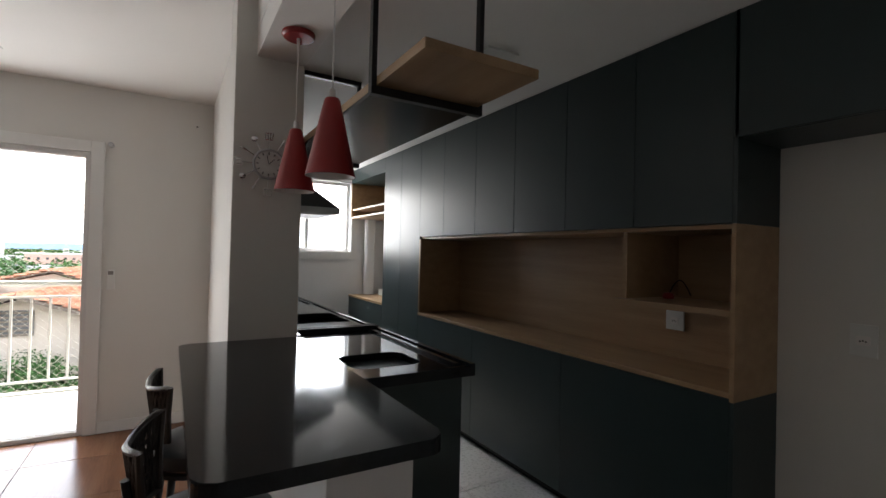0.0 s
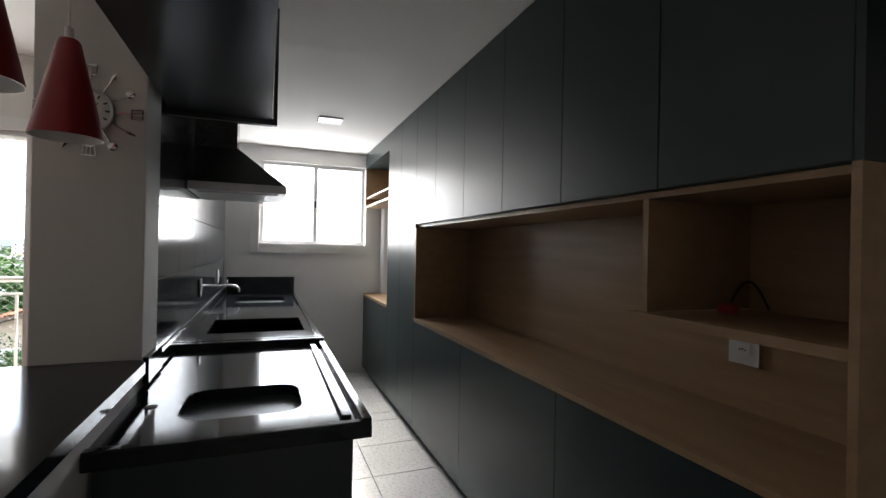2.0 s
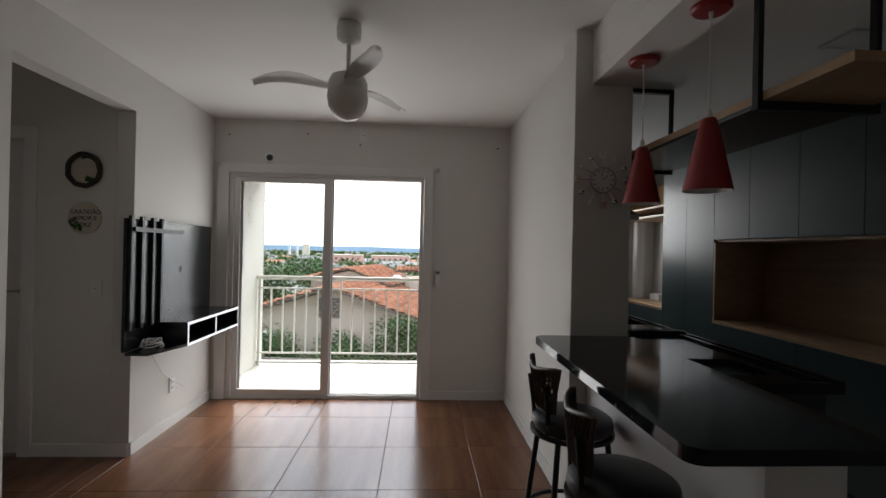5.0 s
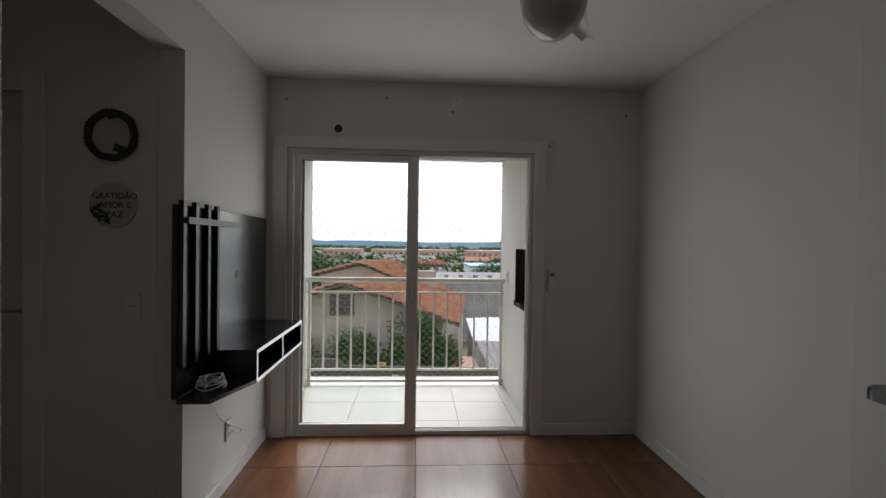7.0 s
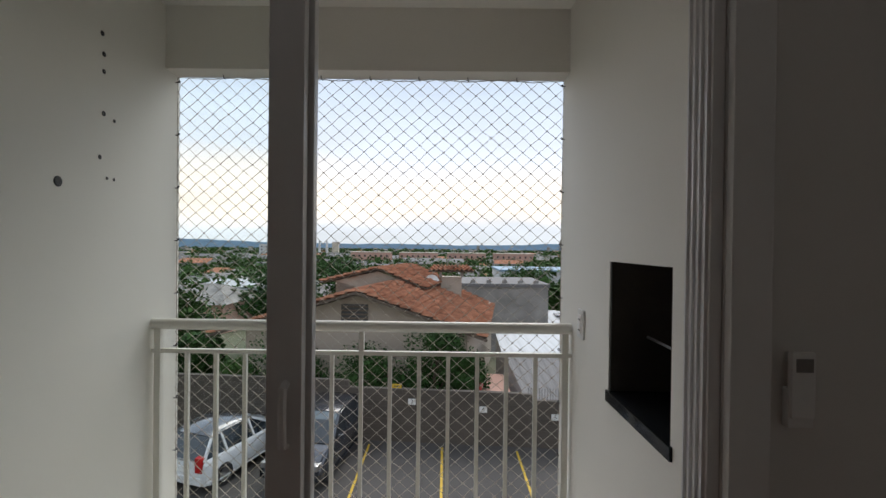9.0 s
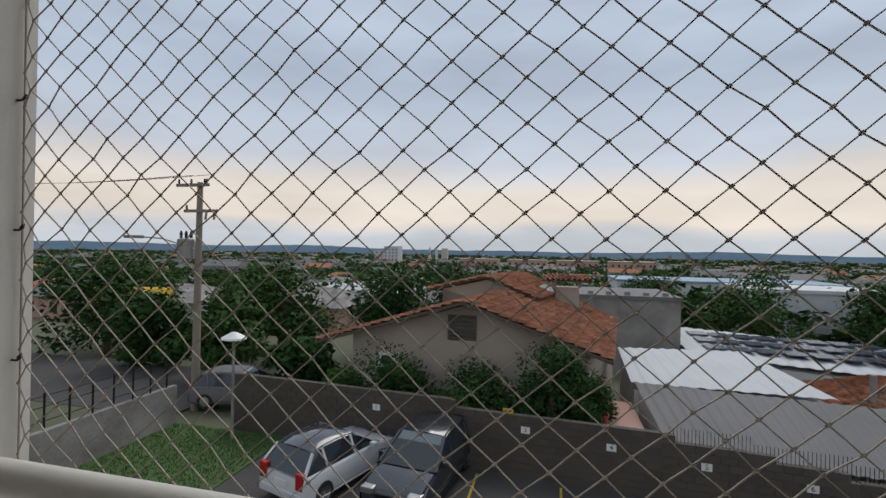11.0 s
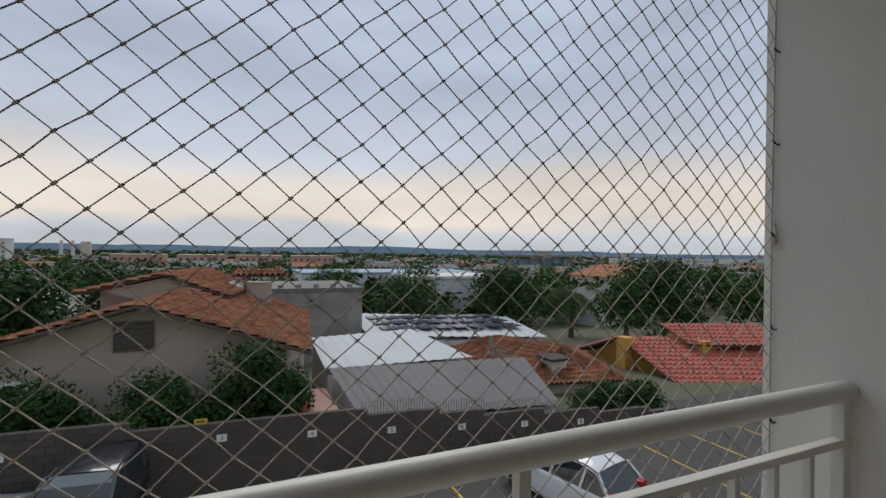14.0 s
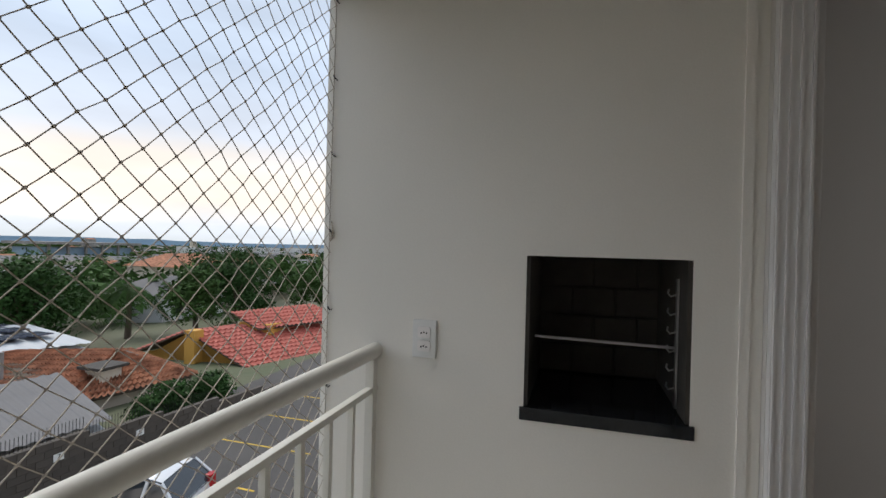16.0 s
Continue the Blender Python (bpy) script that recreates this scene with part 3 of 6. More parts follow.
part("slab", prism(bmesh.new(), rounded(0.215, 1.225, 0.745, 2.632, 0.045), 0.962, 1.0, bevel=0.004), M_STONE, bar)
wt = thing("worktop", "long black granite kitchen worktop with raised rims", "worktop", (1.06, 4, 0.87))
bm = bmesh.new()
cut = rounded(0.885, 2.24, 1.23, 2.54, 0.07, 5)
rings = []
for z in (0.869, 0.9045):
    out_ = [bm.verts.new((x, y, z)) for x, y in ((0.728, 2.065), (1.40, 2.065), (1.40, 3.22), (0.728, 3.22))]
    in_ = [bm.verts.new((x, y, z)) for x, y in cut]
    es = [bm.edges.new((r[i], r[(i + 1) % len(r)])) for r in (out_, in_) for i in range(len(r))]
    bmesh.ops.triangle_fill(bm, use_beauty=True, edges=es, normal=(0, 0, 1))
    rings.append((out_, in_))
for lo, hi in zip(*rings):
    for i in range(len(lo)):
        bm.faces.new((lo[i], lo[(i + 1) % len(lo)], hi[(i + 1) % len(lo)], hi[i]))
bmesh.ops.recalc_face_normals(bm, faces=bm.faces[:])
part("sink_slab", bm, M_STONE, wt)
bm = bmesh.new()
hole_plate(bm, (0.728, 3.22, 1.40, 4.75), (0.82, 3.58, 1.33, 4.10), 0.869, 0.915)
part("hob_slab", bm, M_STONE, wt)
bm = bmesh.new()
hole_plate(bm, (0.728, 4.75, 1.40, 6.025), (0.88, 5.12, 1.28, 5.62), 0.869, 0.905)
part("laundry_slab", bm, M_STONE, wt)
bm = bmesh.new()
box(bm, 1.325, 2.12, 0.903, 1.352, 3.22, 0.919, bevel=0.003)
box(bm, 1.372, 2.065, 0.903, 1.40, 3.22, 0.925, bevel=0.004)
box(bm, 0.728, 2.065, 0.903, 1.372, 2.095, 0.915, bevel=0.004)
for yy in (3.22, 3.27):
    box(bm, 0.728, yy, 0.913, 1.40, yy + 0.028, 0.935, bevel=0.004)
box(bm, 1.372, 3.30, 0.913, 1.40, 6.02, 0.925, bevel=0.004)
part("raised_rim", bm, M_STONE, wt)
part("splash_board", B(0.726, 2.64, 0.916, 0.745, 2.862, 1.005, bevel=0.002), M_STONE, wt)
part("end_splash", B(0.74, 6.005, 0.906, 1.40, 6.028, 1.075, bevel=0.002), M_STONE, wt)
part("back_splash", B(0.7185, 2.866, 0.916, 0.738, 6.004, 0.965, bevel=0.002), M_STONE, wt)
sk = thing("sink", "undermounted stainless steel kitchen sink bowl", "sink", (1.05, 2.4, 0.72))
bm = bmesh.new()
tops, bots = rounded(0.881, 2.236, 1.234, 2.544, 0.07, 5), rounded(0.905, 2.26, 1.21, 2.52, 0.06, 5)
hi = [bm.verts.new((x, y, 0.868)) for x, y in tops]
lo = [bm.verts.new((x, y, 0.745)) for x, y in bots]
for i in range(len(hi)):
    bm.faces.new((hi[i], hi[(i + 1) % len(hi)], lo[(i + 1) % len(lo)], lo[i]))
bm.faces.new(lo)
part("bowl", bm, M_SINK, sk, smooth=True)
part("drain", lathe(bmesh.new(), [(0.001, 0.001), (0.03, 0.001), (0.042, 0.004), (0.042, 0)], (1.06, 2.40, 0.746)), M_CHROME, sk)
part("tap_hole", cyl(bmesh.new(), (0.80, 2.40, 0.9055), (0.80, 2.40, 0.907), 0.018), M_INK, sk)
hob = thing("hob_cutout", "recessed black tray in the hob opening", "hob", (1.07, 3.84, 0.86))
part("tray", B(0.815, 3.575, 0.84, 1.335, 4.105, 0.868), M_BLACKLAM, hob)
tb = thing("laundry_tub", "black granite laundry basin sunk in the worktop", "basin", (1.08, 5.37, 0.70))
bm = bmesh.new()
hole_plate(bm, (0.875, 5.115, 1.285, 5.625), (0.885, 5.125, 1.275, 5.615), 0.66, 0.868)
box(bm, 0.875, 5.115, 0.64, 1.285, 5.625, 0.66)
part("tub", bm, M_STONE, tb)
tap = thing("tap", "chrome wall tap over the laundry basin", "tap", (0.72, 5.4, 1.02))
part("spout", tube(bmesh.new(), [(0.716, 5.4, 1.03), (0.80, 5.4, 1.035), (0.86, 5.4, 1.03), (0.885, 5.4, 1.005), (0.888, 5.4, 0.975)], 0.013, 10), M_CHROME, tap, smooth=True)
part("lever", tube(bmesh.new(), [(0.79, 5.4, 1.04), (0.79, 5.4, 1.075), (0.79, 5.37, 1.085), (0.79, 5.43, 1.085)], 0.008, 8), M_CHROME, tap, smooth=True)
hd = thing("cooker_hood", "black metal pyramid cooker hood with a flue", "hood", (0.95, 3.8, 1.68))
bm = bmesh.new()
lo = [(0.72, 3.55), (1.21, 3.55), (1.21, 4.14), (0.72, 4.14)]
hi = [(0.72, 3.74), (0.95, 3.74), (0.95, 3.96), (0.72, 3.96)]
a = [bm.verts.new((*p, 1.735)) for p in lo]
b = [bm.verts.new((*p, 1.96)) for p in hi]
for i in range(4):
    bm.faces.new((a[i], a[(i + 1) % 4], b[(i + 1) % 4], b[i]))
bm.faces.new(a[::-1])
bm.faces.new(b)
part("canopy", bm, M_BLACKLAM, hd)
part("lip", B(0.72, 3.545, 1.69, 1.215, 4.145, 1.735, bevel=0.002), M_STEEL, hd, "brushed steel lip")
part("filter", B(0.76, 3.60, 1.684, 1.17, 4.09, 1.691), M_STEEL, hd)
part("flue", B(0.722, 3.745, 1.955, 0.945, 3.955, H2 - 0.002, bevel=0.002), M_BLACKLAM, hd)

sh = thing("hanging_shelf", "oak shelf in black metal frames hung from the kitchen ceiling", "shelf", (0.93, 2.3, 1.92))
part("board", B(0.735, 1.375, 1.965, 1.13, 3.10, 1.995, bevel=0.002), M_WOOD, sh)
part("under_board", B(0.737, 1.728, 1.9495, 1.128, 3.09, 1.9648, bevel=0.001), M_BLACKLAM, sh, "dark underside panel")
for yy in (1.70, 2.99):
    bm = bmesh.new()
    box(bm, 0.715, yy, 1.935, 1.15, yy + 0.028, 1.963, bevel=0.002)
    box(bm, 0.715, yy, 1.963, 0.735 - 0.002, yy + 0.028, H2 - 0.028, bevel=0.002)
    box(bm, 1.132, yy, 1.963, 1.15, yy + 0.028, H2 - 0.028, bevel=0.002)
    box(bm, 0.715, yy, H2 - 0.028, 1.15, yy + 0.028, H2 - 0.001, bevel=0.002)
    part("metal_frame", bm, M_BLACKMETAL, sh)

lp = thing("ceiling_light", "square white recessed kitchen ceiling light, off", "ceiling light", (1.66, 5.05, H2))
part("frame", hole_plate(bmesh.new(), (1.495, 4.645, 1.685, 4.835), (1.51, 4.66, 1.67, 4.82), H2 - 0.012, H2 - 0.001), M_PLASTIC, lp)
part("diffuser", B(1.51, 4.66, H2 - 0.009, 1.67, 4.82, H2 - 0.001), M_PLASTIC, lp)

lp2 = thing("ceiling_light", "square white recessed kitchen ceiling light above the walkway, off", "ceiling light", (1.59, 2.25, H2))
part("frame", hole_plate(bmesh.new(), (1.495, 2.155, 1.685, 2.345), (1.51, 2.17, 1.67, 2.33), H2 - 0.012, H2 - 0.001), M_PLASTIC, lp2)
part("diffuser", B(1.51, 2.17, H2 - 0.009, 1.67, 2.33, H2 - 0.001), M_PLASTIC, lp2)
struct("trim_pipe_casing", prism(bmesh.new(), rounded(2.335, 5.93, 2.47, 6.029, 0.04), 0.887, 1.849), M_WHITEWALL, "white rounded pipe casing in the kitchen corner", smooth=True)
bx = thing("paper_box", "small white cardboard box on the oak worktop", "box", (2.53, 5.72, 0.886))
part("body", B(2.485, 5.62, 0.886, 2.595, 5.84, 0.935, bevel=0.002), M_PAPER, bx)
part("lid", B(2.482, 5.617, 0.936, 2.598, 5.843, 0.958, bevel=0.002), M_PAPER, bx)


def pendant(at, drop):
    p = thing("pendant_lamp", "red metal cone pendant lamp above the bar", "pendant lamp", (0, 0, 0), "pendants over the bar")
    part("ceiling_rose", lathe(bmesh.new(), [(0.001, 0), (0.068, 0), (0.068, -0.012), (0.060, -0.020), (0.010, -0.022), (0.001, -0.022)]), M_RED, p, smooth=True)
    part("cord_grip", lathe(bmesh.new(), [(0.001, -0.022), (0.008, -0.022), (0.006, -0.05), (0.001, -0.05)], seg=12), M_PLASTIC, p)
    part("cord", cyl(bmesh.new(), (0, 0, -0.05), (0, 0, -drop + 0.27), 0.0028, seg=8), M_PLASTIC, p, "pale fabric cord")
    part("neck", lathe(bmesh.new(), [(0.004, 0.295 - drop), (0.010, 0.29 - drop), (0.011, 0.258 - drop), (0.004, 0.258 - drop)], seg=14), M_PLASTIC, p)
    sh_ = part("shade", lathe(bmesh.new(), [(0.008, 0.262 - drop), (0.022, 0.260 - drop), (0.027, 0.252 - drop), (0.081, 0.006 - drop), (0.082, -drop), (0.0805, -drop)], seg=40), M_RED, p, smooth=True)
    part("lining", lathe(bmesh.new(), [(0.020, 0.25 - drop), (0.0795, 0.001 - drop), (0.0805, -drop)], seg=40), M_SHADEIN, p, "white inner face", smooth=True)
    part("bulb", lathe(bmesh.new(), [(0.001, 0.02 - drop), (0.018, 0.025 - drop), (0.028, 0.05 - drop), (0.024, 0.08 - drop), (0.012, 0.11 - drop), (0.012, 0.15 - drop)], seg=16), M_OPAL, p, smooth=True)
    p.matrix_basis = pose(*at)
    return p


pa = pendant((0.615, 2.295, 2.337), 0.665)
copy_thing(pa, pose(0.625, 1.82, 2.337))

# clock with cutlery for rays, on the column
ck = thing("wall_clock", "silver wall clock ringed with small cutlery on the column", "clock", (0.565, 2.63, 1.83))
part("dial", lathe(bmesh.new(), [(0.001, 0.014), (0.078, 0.014), (0.078, 0)]), M_PLASTIC, ck).data.transform(pose(0.565, 2.634, 1.83, 90))
part("bezel", tube(bmesh.new(), [(0.565 + 0.082 * math.cos(a / 18 * math.pi), 2.620, 1.83 + 0.082 * math.sin(a / 18 * math.pi)) for a in range(36)], 0.008, 8, closed=True), M_STEEL, ck, smooth=True)
for k in range(12):
    a = radians(30 * k + 90)
    ux, uz = math.cos(a), math.sin(a)
    bm = bmesh.new()
    P = lambda r, s: (0.565 + ux * r - uz * s, 2.625, 1.83 + uz * r + ux * s)
    tube(bm, [P(0.085, 0), P(0.145, 0)], 0.004, 6)
    if k % 3 == 0:  # spatula or fork
        for s in (-0.018, -0.006, 0.006, 0.018):
            tube(bm, [P(0.143, s), P(0.182, s * 1.25)], 0.003, 5)
        for r in (0.143, 0.182):
            tube(bm, [P(r, -0.020), P(r, 0.020)], 0.0035, 5)
    elif k % 3 == 1:  # spoon
        r = bmesh.ops.create_uvsphere(bm, u_segments=10, v_segments=6, radius=0.018)
        for v in r["verts"]:
            v.co = Vector((v.co.x, v.co.y * 0.35, v.co.z * 1.0)) + Vector(P(0.160, 0))
    else:  # knife
        tube(bm, [P(0.140, 0), P(0.16, 0.001), P(0.182, 0.003)], [0.006, 0.008, 0.0015], 6)
    part("utensil", bm, M_CHROME, ck, smooth=True)
bm = bmesh.new()
tube(bm, [(0.565, 2.618, 1.83), (0.595, 2.618, 1.86)], 0.002, 5)
tube(bm, [(0.565, 2.617, 1.83), (0.553, 2.617, 1.885)], 0.0016, 5)
part("clock_hand", bm, M_INK, ck)
bm = bmesh.new()
for k in range(12):
    ux, uz = math.cos(radians(30 * k)), math.sin(radians(30 * k))
    tube(bm, [(0.565 + ux * 0.055, 2.6185, 1.83 + uz * 0.055), (0.565 + ux * 0.069, 2.6185, 1.83 + uz * 0.069)], 0.003, 5)
tagged(part("hour_mark", bm, M_INK, ck), kind="stuff")

ck.scale = (0.82, 1.0, 0.82)


# bar stools
def stool():
    s = thing("bar_stool", "black round-seated bar stool with a woven fibre back", "bar stool", (0, 0, 0), "bar stools")
    part("seat", lathe(bmesh.new(), [(0.001, 0.69), (0.150, 0.69), (0.168, 0.70), (0.178, 0.725), (0.173, 0.752), (0.150, 0.768), (0.09, 0.776), (0.001, 0.778)], seg=40), M_LEATHER, s, smooth=True)
    part("seat_ring", lathe(bmesh.new(), [(0.17, 0.675), (0.183, 0.678), (0.183, 0.694), (0.16, 0.694)], seg=40), M_BLACKMETAL, s, smooth=True)
    for sx, sy in ((1, 1), (1, -1), (-1, 1), (-1, -1)):
        part("leg", tube(bmesh.new(), [(0.11 * sx, 0.11 * sy, 0.69), (0.14 * sx, 0.14 * sy, 0.35), (0.165 * sx, 0.165 * sy, 0.0)], 0.0125, 10), M_BLACKMETAL, s, smooth=True)
    part("foot_ring", tube(bmesh.new(), [(0.205 * math.cos(a / 16 * math.pi), 0.205 * math.sin(a / 16 * math.pi), 0.28) for a in range(32)], 0.010, 8, closed=True), M_BLACKMETAL, s, smooth=True)
    for sy in (-1, 1):
        part("back_post", tube(bmesh.new(), [(-0.145, 0.075 * sy, 0.70), (-0.15, 0.085 * sy, 0.80), (-0.165, 0.10 * sy, 0.93)], 0.011, 8), M_BLACKMETAL, s, smooth=True)
    # woven back: curved band with a rim and crossing strands
    def pt(u, v):  # u -1..1 across, v 0..1 up
        a = u * radians(48)
        w = 0.62 + 0.38 * v ** 1.5
        return Vector((-0.155 - 0.025 * v + 0.15 * (1 - math.cos(a * 1.0)) * w, 0.185 * math.sin(a) * w * 1.15, 0.80 + 0.185 * v + 0.03 * abs(u) * v))
    bm = bmesh.new()
    N, V = 33, 13
    g = [[bm.verts.new(pt(-1 + 2 * i / N, j / V)) for i in range(N + 1)] for j in range(V + 1)]
    for j in range(V):
        for i in range(N):
            if i % 2 or j % 2 or j in (0, V - 1):
                bm.faces.new((g[j][i], g[j][i + 1], g[j + 1][i + 1], g[j + 1][i]))
    bmesh.ops.solidify(bm, geom=bm.faces[:], thickness=0.010)
    part("woven_back", bm, M_WICKER, s, "dark woven fibre back")
    bm = bmesh.new()
    for k in range(13):
        u = -0.95 + 1.9 * k / 12
        for q in (-0.35, 0.35):
            tube(bm, [pt(max(-1, min(1, u + q * (j / 6 - 0.5))), j / 6) + Vector((-0.004, 0, 0)) for j in range(7)], 0.005, 5)
    tagged(part("strand", bm, M_WICKER, s), kind="stuff")
    part("back_rim", tube(bmesh.new(), [pt(-1 + i / 8, 1) for i in range(17)] + [pt(1, 0.5), pt(1, 0)] + [pt(1 - i / 8, 0) for i in range(17)] + [pt(-1, 0.5)], 0.009, 7, closed=True), M_WICKER, s, smooth=True)
    return s


st = stool()
st.matrix_basis = pose(0.275, 1.69, 0, 0, 0, -8) @ Matrix.Diagonal((1, 1, 0.94, 1))
copy_thing(st, pose(0.30, 2.26, 0, 0, 0, 6))

# ---- living room ----
tv = thing("tv_panel", "black wall-mounted television panel with slats and a shelf", "tv panel", (-2.32, 4.0, 0.7))
part("panel", B(-2.328, 3.34, 0.72, -2.305, 4.02, 1.60, bevel=0.001), M_BLACKLAM, tv)
part("panel", B(-2.328, 4.022, 0.72, -2.305, 4.57, 1.60, bevel=0.001), M_BLACKLAM, tv)
for yy in (3.35, 3.47, 3.60, 3.71):
    part("slat", B(-2.304, yy, 0.86, -2.282, yy + 0.028, 1.62, bevel=0.001), M_BLACKMETAL, tv)
part("cross_slat", B(-2.281, 3.36, 1.515, -2.262, 3.98, 1.545, bevel=0.001), M_BLACKMETAL, tv)
part("cable_hole", cyl(bmesh.new(), (-2.306, 4.03, 1.24), (-2.303, 4.03, 1.24), 0.025, seg=20), M_INK, tv)
part("shelf_top", B(-2.305, 3.66, 0.852, -2.06, 4.60, 0.872, bevel=0.001), M_BLACKLAM, tv)
part("shelf_bottom", prism(bmesh.new(), [(-2.305, 3.34), (-2.16, 3.34), (-2.06, 3.66), (-2.06, 4.60), (-2.305, 4.60)], 0.70, 0.718), M_BLACKLAM, tv)
for yy in (3.66, 4.12, 4.582):
    part("shelf_upright", B(-2.304, yy, 0.718, -2.06, yy + 0.018, 0.852), M_BLACKLAM, tv)
bm = bmesh.new()
for a in ((3.66, 0.852, 4.60, 0.872), (3.66, 0.70, 4.60, 0.718), (3.66, 0.7185, 3.678, 0.8515), (4.12, 0.7185, 4.138, 0.8515)):
    box(bm, -2.059, a[0], a[1], -2.057, a[2], a[3])
part("edge_strip", bm, M_STEEL, tv, "pale aluminium edge strip")
cb = thing("cable_coil", "coiled grey cable lying on the television shelf", "cable", (-2.23, 3.5, 0.72))
bm = bmesh.new()
random.seed(5)
tube(bm, [(-2.22 + (0.055 + 0.012 * math.sin(i * 0.9)) * math.cos(i * 0.42), 3.50 + (0.075 + 0.014 * math.sin(i * 0.7)) * math.sin(i * 0.42), 0.725 + 0.0009 * i + 0.008 * math.sin(i * 0.5) ** 2) for i in range(62)], 0.004, 6)
tube(bm, [(-2.22, 3.42, 0.735), (-2.2, 3.40, 0.76), (-2.23, 3.46, 0.79), (-2.25, 3.54, 0.78), (-2.23, 3.58, 0.735)], 0.004, 6)
part("coil", bm, M_PLASTIC, cb, smooth=True)
cw = thing("power_cable", "thin grey cable hanging from the shelf to the socket", "cable", (-2.32, 3.8, 0.3))
part("cable", tube(bmesh.new(), [(-2.31, 3.62, 0.70), (-2.315, 3.70, 0.60), (-2.315, 3.82, 0.46), (-2.313, 3.97, 0.36), (-2.305, 4.03, 0.33), (-2.3, 4.12, 0.27), (-2.3, 4.06, 0.27), (-2.304, 3.99, 0.315)], 0.003, 6), M_PLASTIC, cw, smooth=True)

fan = thing("ceiling_fan", "white three-blade ceiling fan with an opal globe light", "ceiling fan", (-0.85, 2.70, H1))
FX, FY = -0.80, 2.70
part("canopy", lathe(bmesh.new(), [(0.001, 0), (0.062, 0), (0.066, -0.03), (0.062, -0.085), (0.03, -0.11), (0.012, -0.115), (0.001, -0.115)], (FX, FY, H1)), M_PLASTIC, fan, smooth=True)
part("rod", cyl(bmesh.new(), (FX, FY, H1 - 0.11), (FX, FY, 2.36), 0.012), M_PLASTIC, fan, smooth=True)
part("motor", lathe(bmesh.new(), [(0.012, 2.37), (0.05, 2.365), (0.09, 2.345), (0.105, 2.31), (0.106, 2.275), (0.10, 2.255), (0.001, 2.255)], (FX, FY, 0)), M_PLASTIC, fan, smooth=True)
part("globe", lathe(bmesh.new(), [(0.104, 2.27), (0.108, 2.235), (0.10, 2.19), (0.078, 2.15), (0.045, 2.122), (0.001, 2.112)], (FX, FY, 0)), M_OPAL, fan, smooth=True)
for ang in (172, 52, -74):
    bm = bmesh.new()
    ca, sa = math.cos(radians(ang)), math.sin(radians(ang))
    n_ = 14
    rows_ = []
    for i in range(n_ + 1):
        f_ = i / n_
        r_ = 0.10 + 0.41 * f_
        w_ = 0.028 + 0.042 * math.sin(math.pi * min(1, f_ * 1.05) ** 0.75) * (1 - 0.25 * f_)
        row = []
        for s_ in (-1, -0.5, 0, 0.5, 1):
            tx, ty = r_, s_ * w_ + 0.06 * math.sin(f_ * 2.2)
            tz = 2.315 + 0.14 * s_ * w_ + 0.03 * math.sin(f_ * 3) - 0.015 * s_ * s_
            row.append(bm.verts.new((FX + ca * tx - sa * ty, FY + sa * tx + ca * ty, tz)))
        rows_.append(row)
    for a, b in zip(rows_, rows_[1:]):
        for k in range(4):
            bm.faces.new((a[k], a[k + 1], b[k + 1], b[k]))
    bmesh.ops.solidify(bm, geom=bm.faces[:], thickness=0.004)
    part("blade", bm, M_FANBLADE, fan, "translucent pale blade", smooth=True)

rc = thing("air_conditioner_remote", "white remote control in a wall holder by the door", "remote control", (-0.215, 4.64, 1.1))
part("holder", B(-0.24, 4.640, 1.09, -0.188, 4.659, 1.17, bevel=0.004), M_PLASTIC, rc)
part("remote", B(-0.238, 4.632, 1.11, -0.190, 4.648, 1.245, bevel=0.006), M_TRIM, rc)
part("screen", B(-0.231, 4.6305, 1.205, -0.197, 4.6325, 1.232), M_CONC, rc)
for nm, lab, x, z in (("drain_cap", "round white pipe cover with a dark hole above the door", -1.82, 2.27),):
    d = thing(nm, lab, "pipe cover", (x, 4.66, z))
    part("ring", lathe(bmesh.new(), [(0.03, 0.012), (0.045, 0.012), (0.055, 0.0)], seg=24), M_PLASTIC, d).data.transform(pose(x, 4.659, z, 90))
    part("hole", cyl(bmesh.new(), (x, 4.6575, z), (x, 4.653, z), 0.034, seg=20), M_INK, d)
for x, lab in ((-2.27, "a"), (-0.235, "b")):
    d = thing("curtain_rod_bracket", "small steel curtain rod bracket beside the door", "bracket", (x, 4.65, 2.19), "curtain brackets")
    part("rosette", cyl(bmesh.new(), (x, 4.659, 2.195), (x, 4.652, 2.195), 0.018, seg=16), M_STEEL, d)
    part("arm", cyl(bmesh.new(), (x, 4.653, 2.195), (x, 4.60, 2.195), 0.007, seg=10), M_STEEL, d)
    part("cup", lathe(bmesh.new(), [(0.001, 0), (0.016, 0), (0.018, 0.02), (0.012, 0.03), (0.001, 0.03)], seg=14), M_STEEL, d).data.transform(pose(x, 4.605, 2.19, 90))
for x, z in ((-1.47, 2.51), (0.34, 2.43), (-2.2, 2.48), (-0.98, 2.42)):
    d = thing("wall_plug", "dark drill hole in the painted wall", "drill hole", (x, 4.659, z), "drill holes")
    part("hole", lathe(bmesh.new(), [(0.001, 0.0015), (0.006, 0.0015), (0.008, 0)], seg=10), M_INK, d).data.transform(pose(x, 4.6595, z, 90))
wr = thing("wreath", "round woven wreath hung on the hall wall", "wreath", (-2.65, 3.44, 1.92))
bm = bmesh.new()
